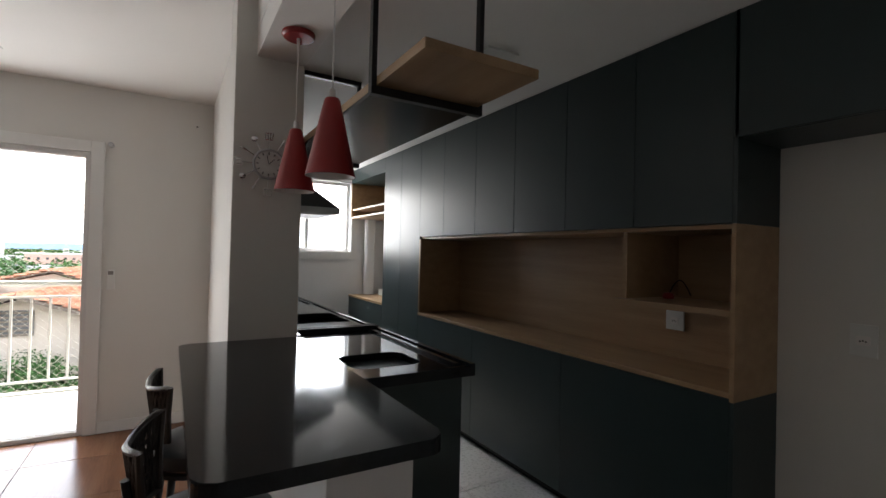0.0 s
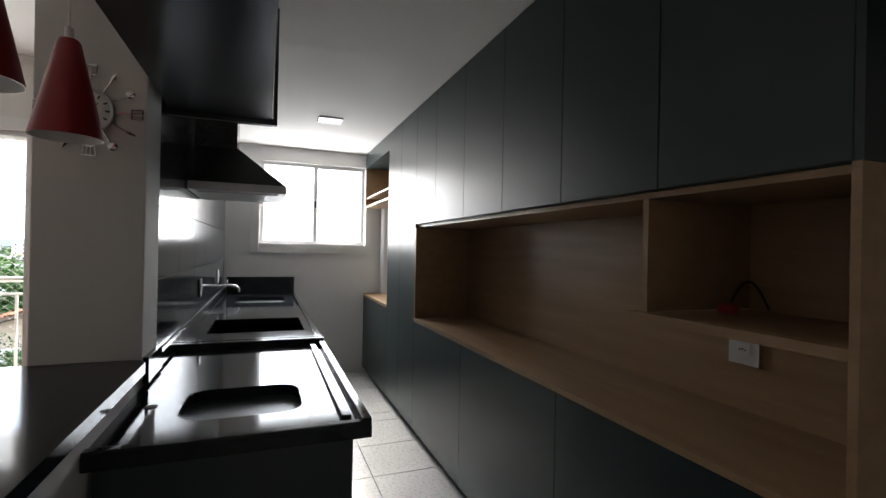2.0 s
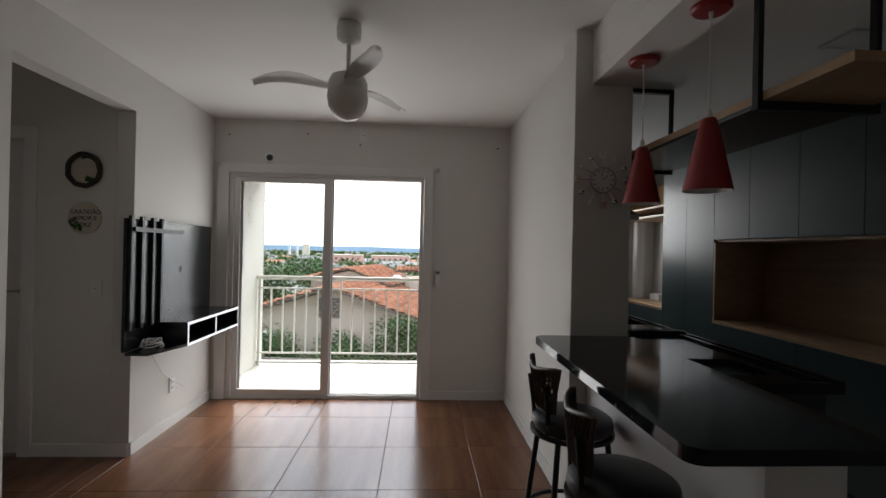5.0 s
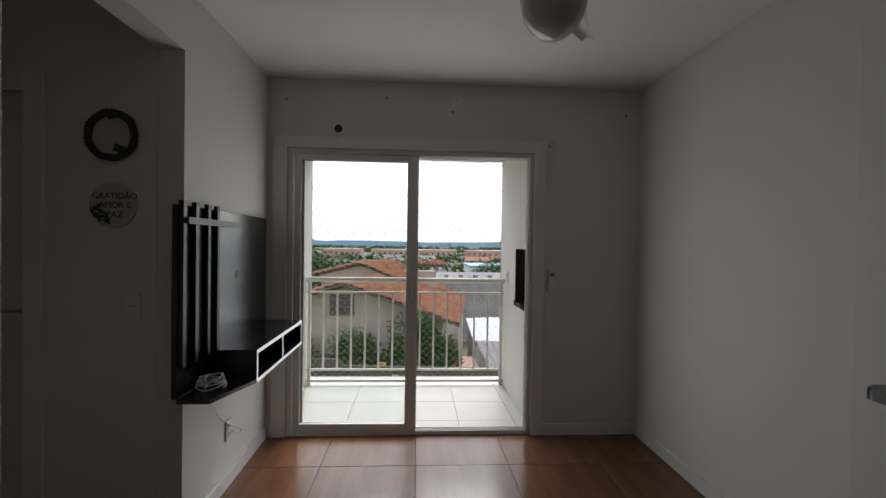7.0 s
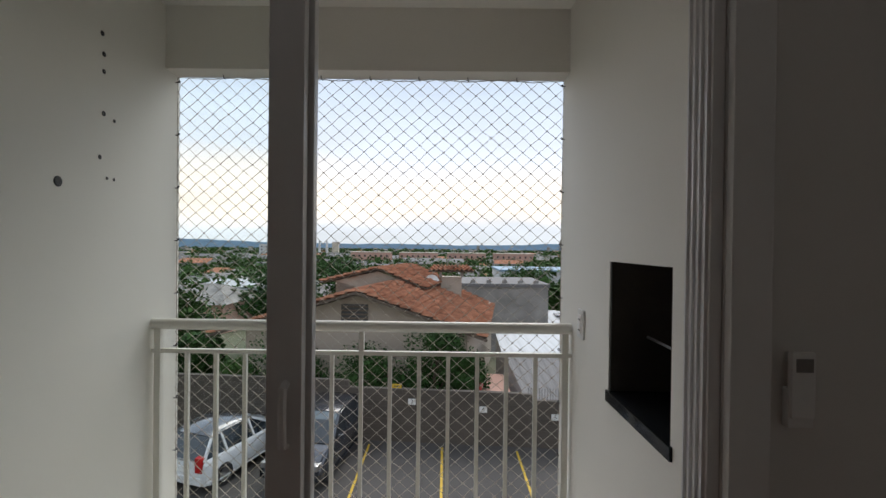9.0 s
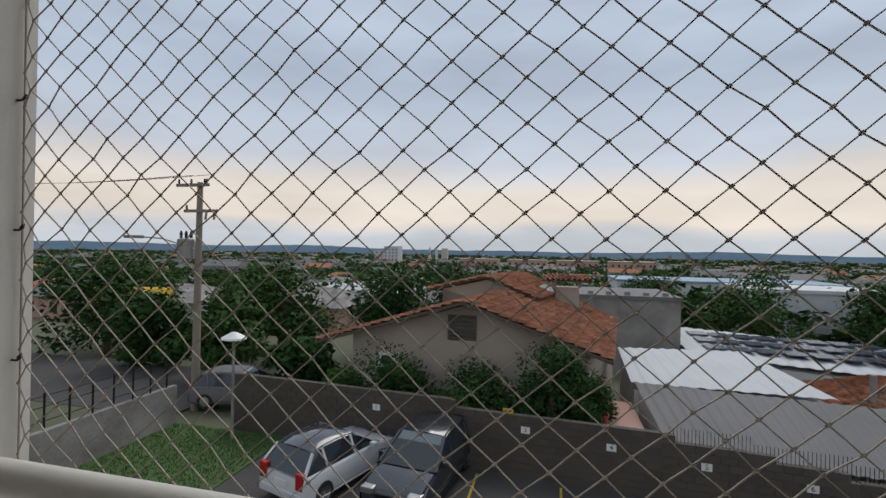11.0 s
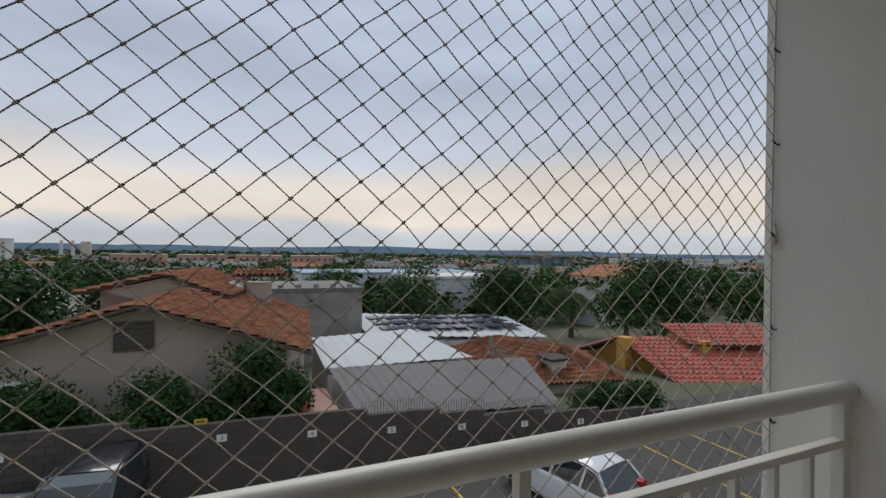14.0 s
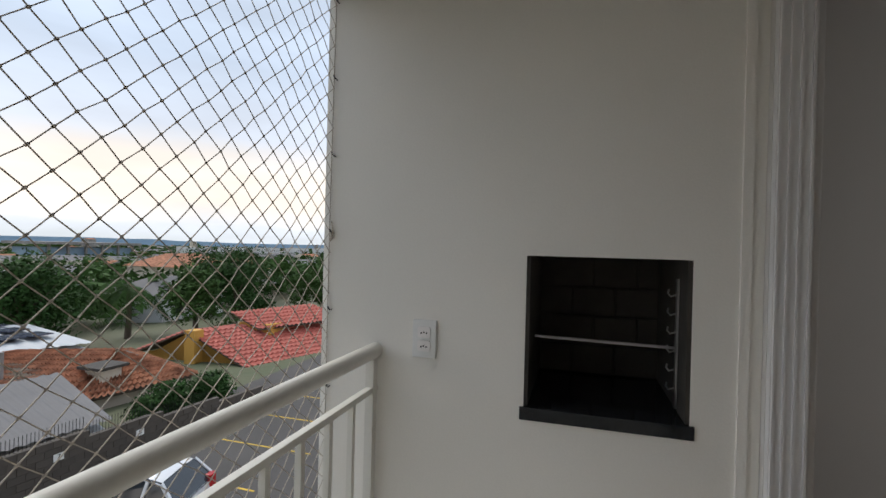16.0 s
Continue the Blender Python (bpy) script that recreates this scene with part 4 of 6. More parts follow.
for k in range(3):
    tube(bm, [(-2.65 + (0.105 + 0.012 * math.cos(i * 1.7 + k * 2.1)) * math.cos(i / 20 * math.pi), 3.432 + 0.008 * math.sin(i * 1.7 + k * 2.1), 1.92 + (0.105 + 0.012 * math.cos(i * 1.7 + k * 2.1)) * math.sin(i / 20 * math.pi)) for i in range(40)], 0.009, 6, closed=True)
part("ring", bm, M_WICKER, wr, smooth=True)
part("backing", lathe(bmesh.new(), [(0.001, 0.006), (0.098, 0.006), (0.098, 0)], seg=32), M_CREAMB, wr, "pale card disc").data.transform(pose(-2.65, 3.449, 1.92, 90))
bm = bmesh.new()
leaves(bm, random.Random(4), (-2.65, 3.428, 1.92), 0.112, 70, 0.016)
for v in bm.verts:
    r_ = math.hypot(v.co.x + 2.65, v.co.z - 1.92)
    k_ = 0.108 / max(0.02, r_)
    v.co = Vector((-2.65 + (v.co.x + 2.65) * (1 + (k_ - 1) * 0.8), 3.428 + (v.co.y - 3.428) * 0.1, 1.92 + (v.co.z - 1.92) * (1 + (k_ - 1) * 0.8)))
part("foliage", bm, M_LEAF, wr, "small dark leaves")
pq = thing("round_plaque", "round pale wooden plaque with three lines of lettering", "plaque", (-2.645, 3.44, 1.60))
part("disc", lathe(bmesh.new(), [(0.001, 0.012), (0.105, 0.012), (0.108, 0.009), (0.108, 0)], seg=32), M_CREAMB, pq).data.transform(pose(-2.645, 3.449, 1.60, 90))
for zz, word, size in ((1.638, "GRATIDÃO", 0.040), (1.597, "AMOR E", 0.040), (1.552, "PAZ", 0.042)):
    cu = bpy.data.curves.new("lettering", "FONT")
    cu.body, cu.size, cu.align_x, cu.align_y, cu.extrude = word, size, "CENTER", "CENTER", 0.001
    tmp = bpy.data.objects.new("lettering", cu)
    dm = bpy.data.meshes.new_from_object(tmp)
    bpy.data.objects.remove(tmp)
    bm = bmesh.new()
    bm.from_mesh(dm)
    bpy.data.meshes.remove(dm)
    bm.transform(Matrix.Translation((-2.635, 3.4355, zz)) @ Matrix.Rotation(radians(90), 4, "X"))
    part("lettering", bm, M_INK, pq)
bm = bmesh.new()
rnd = random.Random(8)
for k in range(46):
    a = radians(rnd.uniform(185, 262))
    r_ = rnd.uniform(0.05, 0.098)
    x, z, u = -2.645 + r_ * math.cos(a), 1.60 + r_ * math.sin(a), rnd.uniform(0, 6.28)
    p = Vector((x, 3.4345 + rnd.uniform(-0.002, 0.001), z))
    d, w = Vector((math.cos(u), 0, math.sin(u))) * 0.014, Vector((-math.sin(u), 0, math.cos(u))) * 0.005
    bm.faces.new([bm.verts.new(q) for q in (p - d, p + w, p + d, p - w)])
part("leaf_motif", bm, M_LEAF, pq, "painted dark green leaves")

# ---- balcony ----
rl = thing("balcony_railing", "cream painted steel balcony railing with thin uprights", "railing", ((WL + WX) / 2, 5.89, 0))
YR = 5.905
part("handrail", cyl(bmesh.new(), (WL - 0.0, YR, 1.062), (WX - 0.002, YR, 1.062), 0.026, seg=20), M_RAIL, rl, smooth=True)
part("upper_rail", B(WL, YR - 0.012, 0.925, WX, YR + 0.012, 0.945, bevel=0.003), M_RAIL, rl)
part("lower_rail", B(WL, YR - 0.012, 0.145, WX, YR + 0.012, 0.165, bevel=0.003), M_RAIL, rl)
part("foot_rail", B(WL, YR - 0.014, 0.03, WX, YR + 0.014, 0.055, bevel=0.003), M_RAIL, rl)
for x in (WL + 0.03, WX - 0.03):
    part("post", B(x - 0.015, YR - 0.015, 0.0, x + 0.015, YR + 0.015, 1.05, bevel=0.003), M_RAIL, rl)
for x in (-1.33,):
    part("post", B(x - 0.012, YR - 0.012, 0.945, x + 0.012, YR + 0.012, 1.045, bevel=0.003), M_RAIL, rl)
for k in range(1, 14):
    x = WL + 0.03 + (WX - WL - 0.06) * k / 14
    part("upright", B(x - 0.009, YR - 0.009, 0.165, x + 0.009, YR + 0.009, 0.925), M_RAIL, rl)

# safety net in the opening
net = thing("safety_net", "beige knotted safety net stretched over the balcony opening", "net", (-1.33, YN, 1.2))
cord, knots = bmesh.new(), bmesh.new()
PX, PZ = 0.0820, 0.0725
NI, NJ = 50, 64
random.seed(11)
jit = {}


def node(i, j):
    """Net knots lie on a diagonal lattice: i counts half widths, j half heights."""
    if (i, j) not in jit:
        x = -2.389 + i * PX / 2 + random.uniform(-0.0025, 0.0025)
        z = 2.335 - j * PZ / 2 - 0.010 * math.sin(math.pi * i / NI) + random.uniform(-0.0025, 0.0025)
        jit[(i, j)] = Vector((min(max(x, WL + 0.005), WX - 0.005), YN + random.uniform(-0.004, 0.004), min(2.302, max(0.03, z))))
    return jit[(i, j)]


def strand(bm, a, b, r):
    d = (b - a).normalized()
    u = Vector((0, 1, 0))
    v = d.cross(u)
    A = [bm.verts.new(a + (u * math.cos(t) + v * math.sin(t)) * r) for t in (0.785, 2.356, 3.927, 5.498)]
    C = [bm.verts.new(b + (u * math.cos(t) + v * math.sin(t)) * r) for t in (0.785, 2.356, 3.927, 5.498)]
    for k in range(4):
        bm.faces.new((A[k], A[(k + 1) % 4], C[(k + 1) % 4], C[k]))


for j in range(NJ):
    for i in range(1, NI + 1):
        if (i + j) % 2:
            continue
        p = node(i, j)
        for di in (-1, 1):
            if 1 <= i + di <= NI:
                q = node(i + di, j + 1)
                strand(cord, p, q, 0.0014)
        s = 0.0042
        vs = [knots.verts.new(p + Vector(c) * s) for c in ((1.3, 0, 0.3), (-1.3, 0, -0.3), (0, 0.8, 0), (0, -0.8, 0), (0.3, 0, 1.1), (-0.3, 0, -1.1))]
        for a, b, c in ((0, 2, 4), (2, 1, 4), (1, 3, 4), (3, 0, 4), (2, 0, 5), (1, 2, 5), (3, 1, 5), (0, 3, 5)):
            knots.faces.new((vs[a], vs[b], vs[c]))
tagged(part("mesh_cord", cord, M_NET, net), kind="stuff")
tagged(part("knot", knots, M_NET, net), kind="stuff")
part("border_rope", tube(bmesh.new(), [(WL + 0.006, YN - 0.004, 2.30)] + [(WL + (WX - WL) * k / 12, YN - 0.004, 2.302 - 0.012 * (k % 2)) for k in range(1, 12)] + [(WX - 0.006, YN - 0.004, 2.30), (WX - 0.008, YN, 1.5), (WX - 0.006, YN, 0.7), (WX - 0.008, YN, 0.03), (WL + 0.008, YN, 0.03), (WL + 0.006, YN, 1.2)], 0.002, 5, closed=True), M_NET, net)
for k in range(9):
    for sx in (-1, 1):
        z = 2.27 - 0.27 * k
        x = WX if sx > 0 else WL
        bm = tube(bmesh.new(), [(x, YN - 0.012, z), (x - sx * 0.014, YN - 0.013, z), (x - sx * 0.022, YN - 0.010, z + 0.006), (x - sx * 0.017, YN - 0.006, z + 0.012), (x - sx * 0.010, YN - 0.008, z + 0.004)], 0.0025, 6)
        part("hook", bm, M_BLACKMETAL, net, "dark metal hook")
for k in range(1, 8):
    x = WL + (WX - WL) * k / 8
    part("hook", tube(bmesh.new(), [(x, YN - 0.02, 2.309), (x, YN - 0.02, 2.296), (x + 0.007, YN - 0.012, 2.290), (x + 0.003, YN - 0.005, 2.297)], 0.0025, 6), M_BLACKMETAL, net, "dark metal hook")
part("loose_end", tube(bmesh.new(), [(WX - 0.006, YN - 0.006, 1.50), (WX - 0.02, YN - 0.02, 1.47), (WX - 0.008, YN - 0.012, 1.44), (WX - 0.024, YN - 0.014, 1.43), (WX - 0.010, YN - 0.008, 1.46)], 0.003, 5), M_NET, net)

# barbecue recess
bq = thing("barbecue", "built-in barbecue recess with sooty lining and steel grill bars", "barbecue", (0.0, 5.17, 0.9))
for q in ((WX + 0.01, 4.912, 0.86, 0.19, 4.9295, 1.42), (WX + 0.01, 5.4005, 0.86, 0.19, 5.418, 1.42), (0.17, 4.93, 0.88, 0.19, 5.40, 1.42),
          (WX + 0.01, 4.93, 1.4005, 0.17, 5.40, 1.42), (WX + 0.004, 4.93, 0.93, 0.169, 4.942, 1.399), (WX + 0.004, 5.388, 0.93, 0.169, 5.40, 1.399)):
    part("lining_panel", B(*q), M_SOOT, bq)
for r in range(4):
    for k in range(3):
        o = 0.08 * (r % 2)
        y0, y1 = max(4.944, 4.944 + k * 0.16 - o), min(5.386, 4.944 + (k + 1) * 0.16 - o - 0.006)
        if y1 - y0 > 0.02:
            part("firebrick", B(0.150, y0, 0.935 + r * 0.115, 0.169, y1, 0.935 + r * 0.115 + 0.108, bevel=0.003, seg=1), M_SOOT, bq)
part("sill", B(WX - 0.008, 4.918, 0.888, 0.17, 5.412, 0.928, bevel=0.003), M_STONE, bq, "black granite sill")
part("hook_rail", B(-0.225, 4.944, 0.94, -0.20, 4.950, 1.34), M_STEEL, bq)
for k in range(6):
    z = 1.0 + k * 0.058
    part("grill_hook", tube(bmesh.new(), [(-0.212, 4.950, z), (-0.212, 4.966, z - 0.006), (-0.212, 4.974, z + 0.004), (-0.212, 4.972, z + 0.016)], 0.003, 6), M_STEEL, bq)
part("grill_rod", cyl(bmesh.new(), (-0.20, 4.95, 1.122), (-0.20, 5.38, 1.128), 0.005, seg=8), M_STEEL, bq)
for i, (y, z, r) in enumerate(((5.57, 2.29, 0.011), (5.58, 2.21, 0.011), (5.58, 2.14, 0.010), (5.58, 1.97, 0.011), (5.64, 1.955, 0.008), (5.56, 1.79, 0.010), (5.36, 1.665, 0.020), (5.60, 1.71, 0.007), (5.64, 1.71, 0.007))):
    d = thing("wall_plug", "dark drill hole in the balcony wall", "drill hole", (WL, y, z), "drill holes")
    part("hole", lathe(bmesh.new(), [(0.001, 0.002), (r * 0.8, 0.002), (r, 0)], seg=10), M_INK, d).data.transform(pose(WL + 0.0005, y, z, 0, 90, 0))


# ---- outside ----
GZ = -5.2


def ground_z(x, y):
    d = max(0.0, y - 20.5)
    return GZ - min(5.0, d * 0.075) - min(9.0, max(0.0, d - 66) * 0.012)


bm = bmesh.new()
xs = [-3500, -1500, -700, -350, -180, -110, -70, -45, -30, -20, -13, -6, 0, 6, 13, 20, 30, 45, 70, 110, 180, 350, 700, 1500, 3500]
yy_ = [-400, -60, 0, 10, 20.5, 26, 34, 44, 56, 70, 90, 120, 170, 260, 420, 800, 1500, 3400]
gv = [[bm.verts.new((x, y, ground_z(x, y) - 0.02)) for x in xs] for y in yy_]
for j in range(len(yy_) - 1):
    for i in range(len(xs) - 1):
        bm.faces.new((gv[j][i], gv[j][i + 1], gv[j + 1][i + 1], gv[j + 1][i]))
struct("ground", bm, M_GROUND, "broad plain of greenery and dry soil", smooth=True)
struct("pavement_parking", B(-10.2, 6.4, GZ - 0.2, 40, 20.0, GZ + 0.02), M_ASPHALT, "dark asphalt parking yard")
struct("road", B(-60, 20.4, GZ - 0.3, -15.8, 27, GZ + 0.0), M_ASPHALT, "grey street beyond the yard wall")
lawn = tagged(part("lawn", B(-14.9, 6.4, GZ - 0.2, -10.2, 19.9, GZ + 0.05), M_GRASS), "green mown lawn beside the parking yard", "lawn", "", "structure")
random.seed(3)
verts, faces = [], []
for k in range(9000):
    x, y = random.uniform(-14.8, -10.3), random.uniform(11, 19.8)
    a, h = random.uniform(0, 6.28), random.uniform(0.03, 0.09)
    c_, s_ = 0.02 * math.cos(a), 0.02 * math.sin(a)
    i = len(verts)
    verts += [(x - c_, y - s_, GZ + 0.05), (x + c_, y + s_, GZ + 0.05), (x + random.uniform(-0.03, 0.03), y + random.uniform(-0.03, 0.03), GZ + 0.05 + h)]
    faces.append((i, i + 1, i + 2))
me = bpy.data.meshes.new("grass")
me.from_pydata(verts, [], faces)
me.materials.append(M_BLADE)
tagged(new("grass", me), "short green grass blades on the lawn", "grass", "", "stuff")

# far hills, their blue distance haze put into the base colour
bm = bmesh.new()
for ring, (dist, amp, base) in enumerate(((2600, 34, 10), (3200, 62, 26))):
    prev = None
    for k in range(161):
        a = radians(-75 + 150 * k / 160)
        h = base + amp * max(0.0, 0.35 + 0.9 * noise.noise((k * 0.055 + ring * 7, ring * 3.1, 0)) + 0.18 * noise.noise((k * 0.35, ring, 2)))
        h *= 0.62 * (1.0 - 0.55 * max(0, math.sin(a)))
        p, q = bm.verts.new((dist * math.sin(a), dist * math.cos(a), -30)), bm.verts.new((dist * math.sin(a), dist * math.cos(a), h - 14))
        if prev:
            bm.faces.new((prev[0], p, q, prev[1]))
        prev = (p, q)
struct("backdrop_hills", bm, M_HILL_HAZE, "low hills along the horizon with blue-grey haze painted in")


# ---- plants ----
def tree(name, label, at, height, width, seed, leaf=M_LEAF, size=0.16, n=90, clumps=16, bare=0.35, group=""):
    rnd = random.Random(seed)
    t = thing(name, label, "tree" if name != "shrub" else "shrub", at, group)
    x, y, z = at
    bm = bmesh.new()
    top = z + height * 0.8
    tube(bm, [(x, y, z - 0.3), (x + rnd.uniform(-.1, .1), y, z + height * 0.2), (x + rnd.uniform(-.2, .2) * width * 0.2, y + rnd.uniform(-.2, .2), z + height * 0.5), (x, y, top)], [width * 0.035 + 0.05, width * 0.03 + 0.03, width * 0.02 + 0.02, 0.02], 8)
    cs = []
    for k in range(clumps):
        a = rnd.uniform(0, 6.283)
        hz = bare + (1 - bare) * rnd.random()
        r = width * 0.5 * rnd.uniform(0.15, 0.85) * math.sqrt(max(0.15, 1 - ((hz - bare) / (1 - bare)) ** 2 * 0.8))
        c = Vector((x + r * math.cos(a), y + r * math.sin(a), z + height * hz * 0.92))
        cs.append(c)
        if k < 9:
            s0 = Vector((x, y, z + height * max(0.15, hz * 0.55)))
            tube(bm, [s0, (s0 + c) / 2 + Vector((0, 0, -0.05 * width)), c], [width * 0.014 + 0.012, width * 0.01 + 0.008, 0.008], 5)
    part("trunk", bm, M_BARK, t)
    bm = bmesh.new()
    for c in cs:
        leaves(bm, rnd, c, width * rnd.uniform(0.15, 0.27), n, size)
    part("crown", bm, leaf, t)
    return t


for i, (x, y, h, w, lf) in enumerate(((-7.0, 21.3, 3.0, 3.6, M_LEAF), (-4.0, 21.1, 2.7, 3.4, M_LEAF), (-1.2, 21.2, 3.6, 3.2, M_LEAF), (-8.9, 21.5, 2.3, 2.3, M_LEAF2), (-0.2, 21.6, 2.6, 2.2, M_LEAF))):
    tree("shrub", "dense dark green citrus shrub behind the yard wall", (x, y, GZ - 0.1), h, w, 20 + i, lf, 0.075, 300, 30, 0.12, "shrubs by the house")
for i, (x, y, h, w) in enumerate(((12.2, 20.2, 1.2, 2.2), (14.4, 20.0, 1.0, 2.2))):
    tree("shrub", "low dark green shrub behind the lower yard wall", (x, y, ground_z(x, y) - 0.1), h, w, 80 + i, M_LEAF, 0.075, 200, 24, 0.10, "shrubs behind the yard wall")
TREES = ((-12.6, 24.6, 3.0, 3.2), (-17.5, 26, 4.4, 4.4), (-23, 27, 4.2, 5.5), (-19, 33, 6.6, 7), (-13, 38, 6.2, 7), (-25, 38, 6, 8), (-9.5, 46, 6.5, 8), (-4, 60, 7.5, 9), (8, 62, 7.5, 9), (15, 50, 6.5, 8),
         (22, 44, 6.4, 8), (27, 52, 7.5, 9), (20, 62, 8, 9), (33, 60, 7, 10), (37, 38, 6, 7), (30, 36, 5.4, 6), (44, 47, 8, 8), (47, 34, 6, 7), (-30, 30, 6, 8), (-38, 40, 7, 9), (55, 52, 8, 10), (40, 28, 5.2, 6), (58, 36, 7, 8), (14, 78, 8, 10), (-16, 70, 8, 11))
for i, (x, y, h, w) in enumerate(TREES):
    tree("tree", "broad leafy green garden tree among the houses", (x, y, ground_z(x, y)), h, w, 50 + i, (M_LEAF, M_LEAF2)[i % 2], 0.20, 190, 20, 0.3, "garden trees")

pm = thing("palm_tree", "drooping feathery palm tree with a grey trunk", "palm tree", (28, 41, ground_z(28, 41)))
px, py, pz = 28, 41, ground_z(28, 41)
part("trunk", tube(bmesh.new(), [(px, py, pz - 0.2), (px + 0.1, py, pz + 2), (px, py, pz + 4.2)], [0.28, 0.2, 0.16], 10), M_BARK, pm)
rnd = random.Random(9)
for k in range(22):
    a, el = rnd.uniform(0, 6.283), rnd.uniform(-0.1, 1.2)
    bm = bmesh.new()
    L = rnd.uniform(2.6, 3.4)
    pts = [Vector((px + math.cos(a) * L * f * math.cos(el * (1 - f)), py + math.sin(a) * L * f * math.cos(el * (1 - f)), pz + 4.2 + L * (math.sin(el) * f - 0.95 * f * f))) for f in [i / 10 for i in range(11)]]
    tube(bm, pts, 0.025, 4)
    for i in range(1, 10):
        d = (pts[i + 1] - pts[i - 1]).normalized()
        s = d.cross(Vector((0, 0, 1))).normalized()
        for g in (-1, 1):
            for o in (0, 0.5):
                b0 = pts[i] + d * o * 0.3
                tip = b0 + s * g * 0.75 + d * 0.3 - Vector((0, 0, 0.45))
                bm.faces.new([bm.verts.new(v) for v in (b0 - d * 0.05, b0 + d * 0.05, tip)])
    part("frond", bm, M_LEAF2, pm)

# ---- yard wall of blocks, stepping down ----
bw = thing("block_wall", "grey concrete block wall with numbered parking plates", "wall", (0, 19.9, GZ), kind="structure")
W0, W1 = Vector((-12.7, 20.1, 0)), Vector((30.0, 16.9, 0))
wd = (W1 - W0).normalized()
wn_ = Vector((wd.y, -wd.x, 0))


def wall_pt(s, off, z):
    p = W0 + wd * s + wn_ * off
    return (p.x, p.y, z)


def wall_top(s):
    if s < 8.55:
        return -3.16
    return -3.40 if s < 14.4 else -3.62 - 0.2 * int((s - 14.4) / 2.15)


SL = (W1 - W0).length
bm = bmesh.new()
s = 0.0
while s < SL:
    e = min(SL, s + 0.775)
    zt = wall_top(s + 0.1) - 0.03
    vs = [bm.verts.new(wall_pt(u, o, z)) for z in (GZ - 0.3, zt) for u, o in ((s, 0.012), (e, 0.012), (e, -0.15), (s, -0.15))]
    for f in ((0, 1, 2, 3), (4, 7, 6, 5), (0, 4, 5, 1), (1, 5, 6, 2), (2, 6, 7, 3), (3, 7, 4, 0)):
        bm.faces.new([vs[i] for i in f])
    s = e
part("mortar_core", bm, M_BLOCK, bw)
blk = bpy.data.meshes.new("block")
b_ = box(bmesh.new(), -0.192, -0.03, -0.093, 0.192, 0.165, 0.093, bevel=0.006, seg=1)
b_.to_mesh(blk)
b_.free()
blk.materials.append(M_BLOCK)
rest = bmesh.new()
cnt = 0
ang = math.atan2(wd.y, wd.x)
for k in range(int(SL / 0.4)):
    s = 0.2 + k * 0.4
    zt = wall_top(s)
    row = 0
    while zt - 0.1 - row * 0.2 > GZ:
        sc = s + (0.2 if row % 2 else 0)
        if sc < SL and wall_top(sc + 0.15) >= zt - 0.01:
            z = zt - 0.1 - row * 0.2
            m = Matrix.Translation(wall_pt(sc, 0, z)) @ Matrix.Rotation(ang, 4, "Z")
            if row < 5 and 1.0 < s < 24 and cnt < 280:
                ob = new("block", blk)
                ob.parent = bw
                ob.matrix_parent_inverse = Matrix.Translation(-bw.location)
                ob.matrix_basis = m
                cnt += 1
            else:
                r = bmesh.ops.create_cube(rest, size=1.0)
                for v in r["verts"]:
                    v.co = m @ Vector((v.co.x * 0.384, v.co.y * 0.195 + 0.067, v.co.z * 0.186))
        row += 1
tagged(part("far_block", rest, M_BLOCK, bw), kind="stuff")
for k in range(1, 9):  # numbered parking plates
    s = 5.87 + 2.45 * (k - 1) - 0.012 * (k - 1) ** 2
    z = -3.71 if k < 3 else -3.81 - 0.168 * (k - 3)
    pl = thing("number_plate", "small white parking plate with a black number", "sign", wall_pt(s, 0.05, z), "parking numbers")
    bm = B(-0.13, -0.006, -0.10, 0.13, 0.006, 0.10, bevel=0.004, seg=1)
    bm.transform(Matrix.Translation(wall_pt(s, 0.04, z)) @ Matrix.Rotation(ang, 4, "Z"))
    part("plate", bm, M_PAPER, pl)
    if k:
        cu = bpy.data.curves.new("number", "FONT")
        cu.body, cu.size, cu.align_x, cu.align_y, cu.extrude = str(k), 0.19, "CENTER", "CENTER", 0.002
        tmp = bpy.data.objects.new("number", cu)
        dm = bpy.data.meshes.new_from_object(tmp)
        bpy.data.objects.remove(tmp)
        dm.transform(Matrix.Translation(wall_pt(s, 0.05, z)) @ Matrix.Rotation(ang, 4, "Z") @ Matrix.Rotation(radians(90), 4, "X"))
        dm.materials.append(M_INK)
        ob = new("number", dm)
        ob.parent, ob.matrix_parent_inverse = pl, Matrix.Translation(-pl.location)
yp = thing("yellow_sign", "small yellow warning plate on top of the wall", "sign", wall_pt(10.2, 0.05, -3.30))
bm = B(-0.16, -0.006, -0.07, 0.16, 0.006, 0.07)
bm.transform(Matrix.Translation(wall_pt(10.2, 0.045, -3.30)) @ Matrix.Rotation(ang, 4, "Z"))
part("plate", bm, M_YELLOW, yp)
part("bars", B(-0.10, -0.009, -0.02, 0.10, -0.006, 0.02), M_INK, yp).data.transform(Matrix.Translation(wall_pt(10.2, 0.045, -3.30)) @ Matrix.Rotation(ang, 4, "Z"))
for k in range(14):
    x = -3.4 + k * 2.42
    y1 = 19.2 - 0.075 * (x + 12.7) + 0.55
    ln = tagged(part("parking_line", B(x - 0.035, y1 - 4.8, GZ + 0.021, x + 0.035, y1, GZ + 0.026), M_YELLOW), "yellow painted parking bay line", "parking line", "parking lines", "structure")
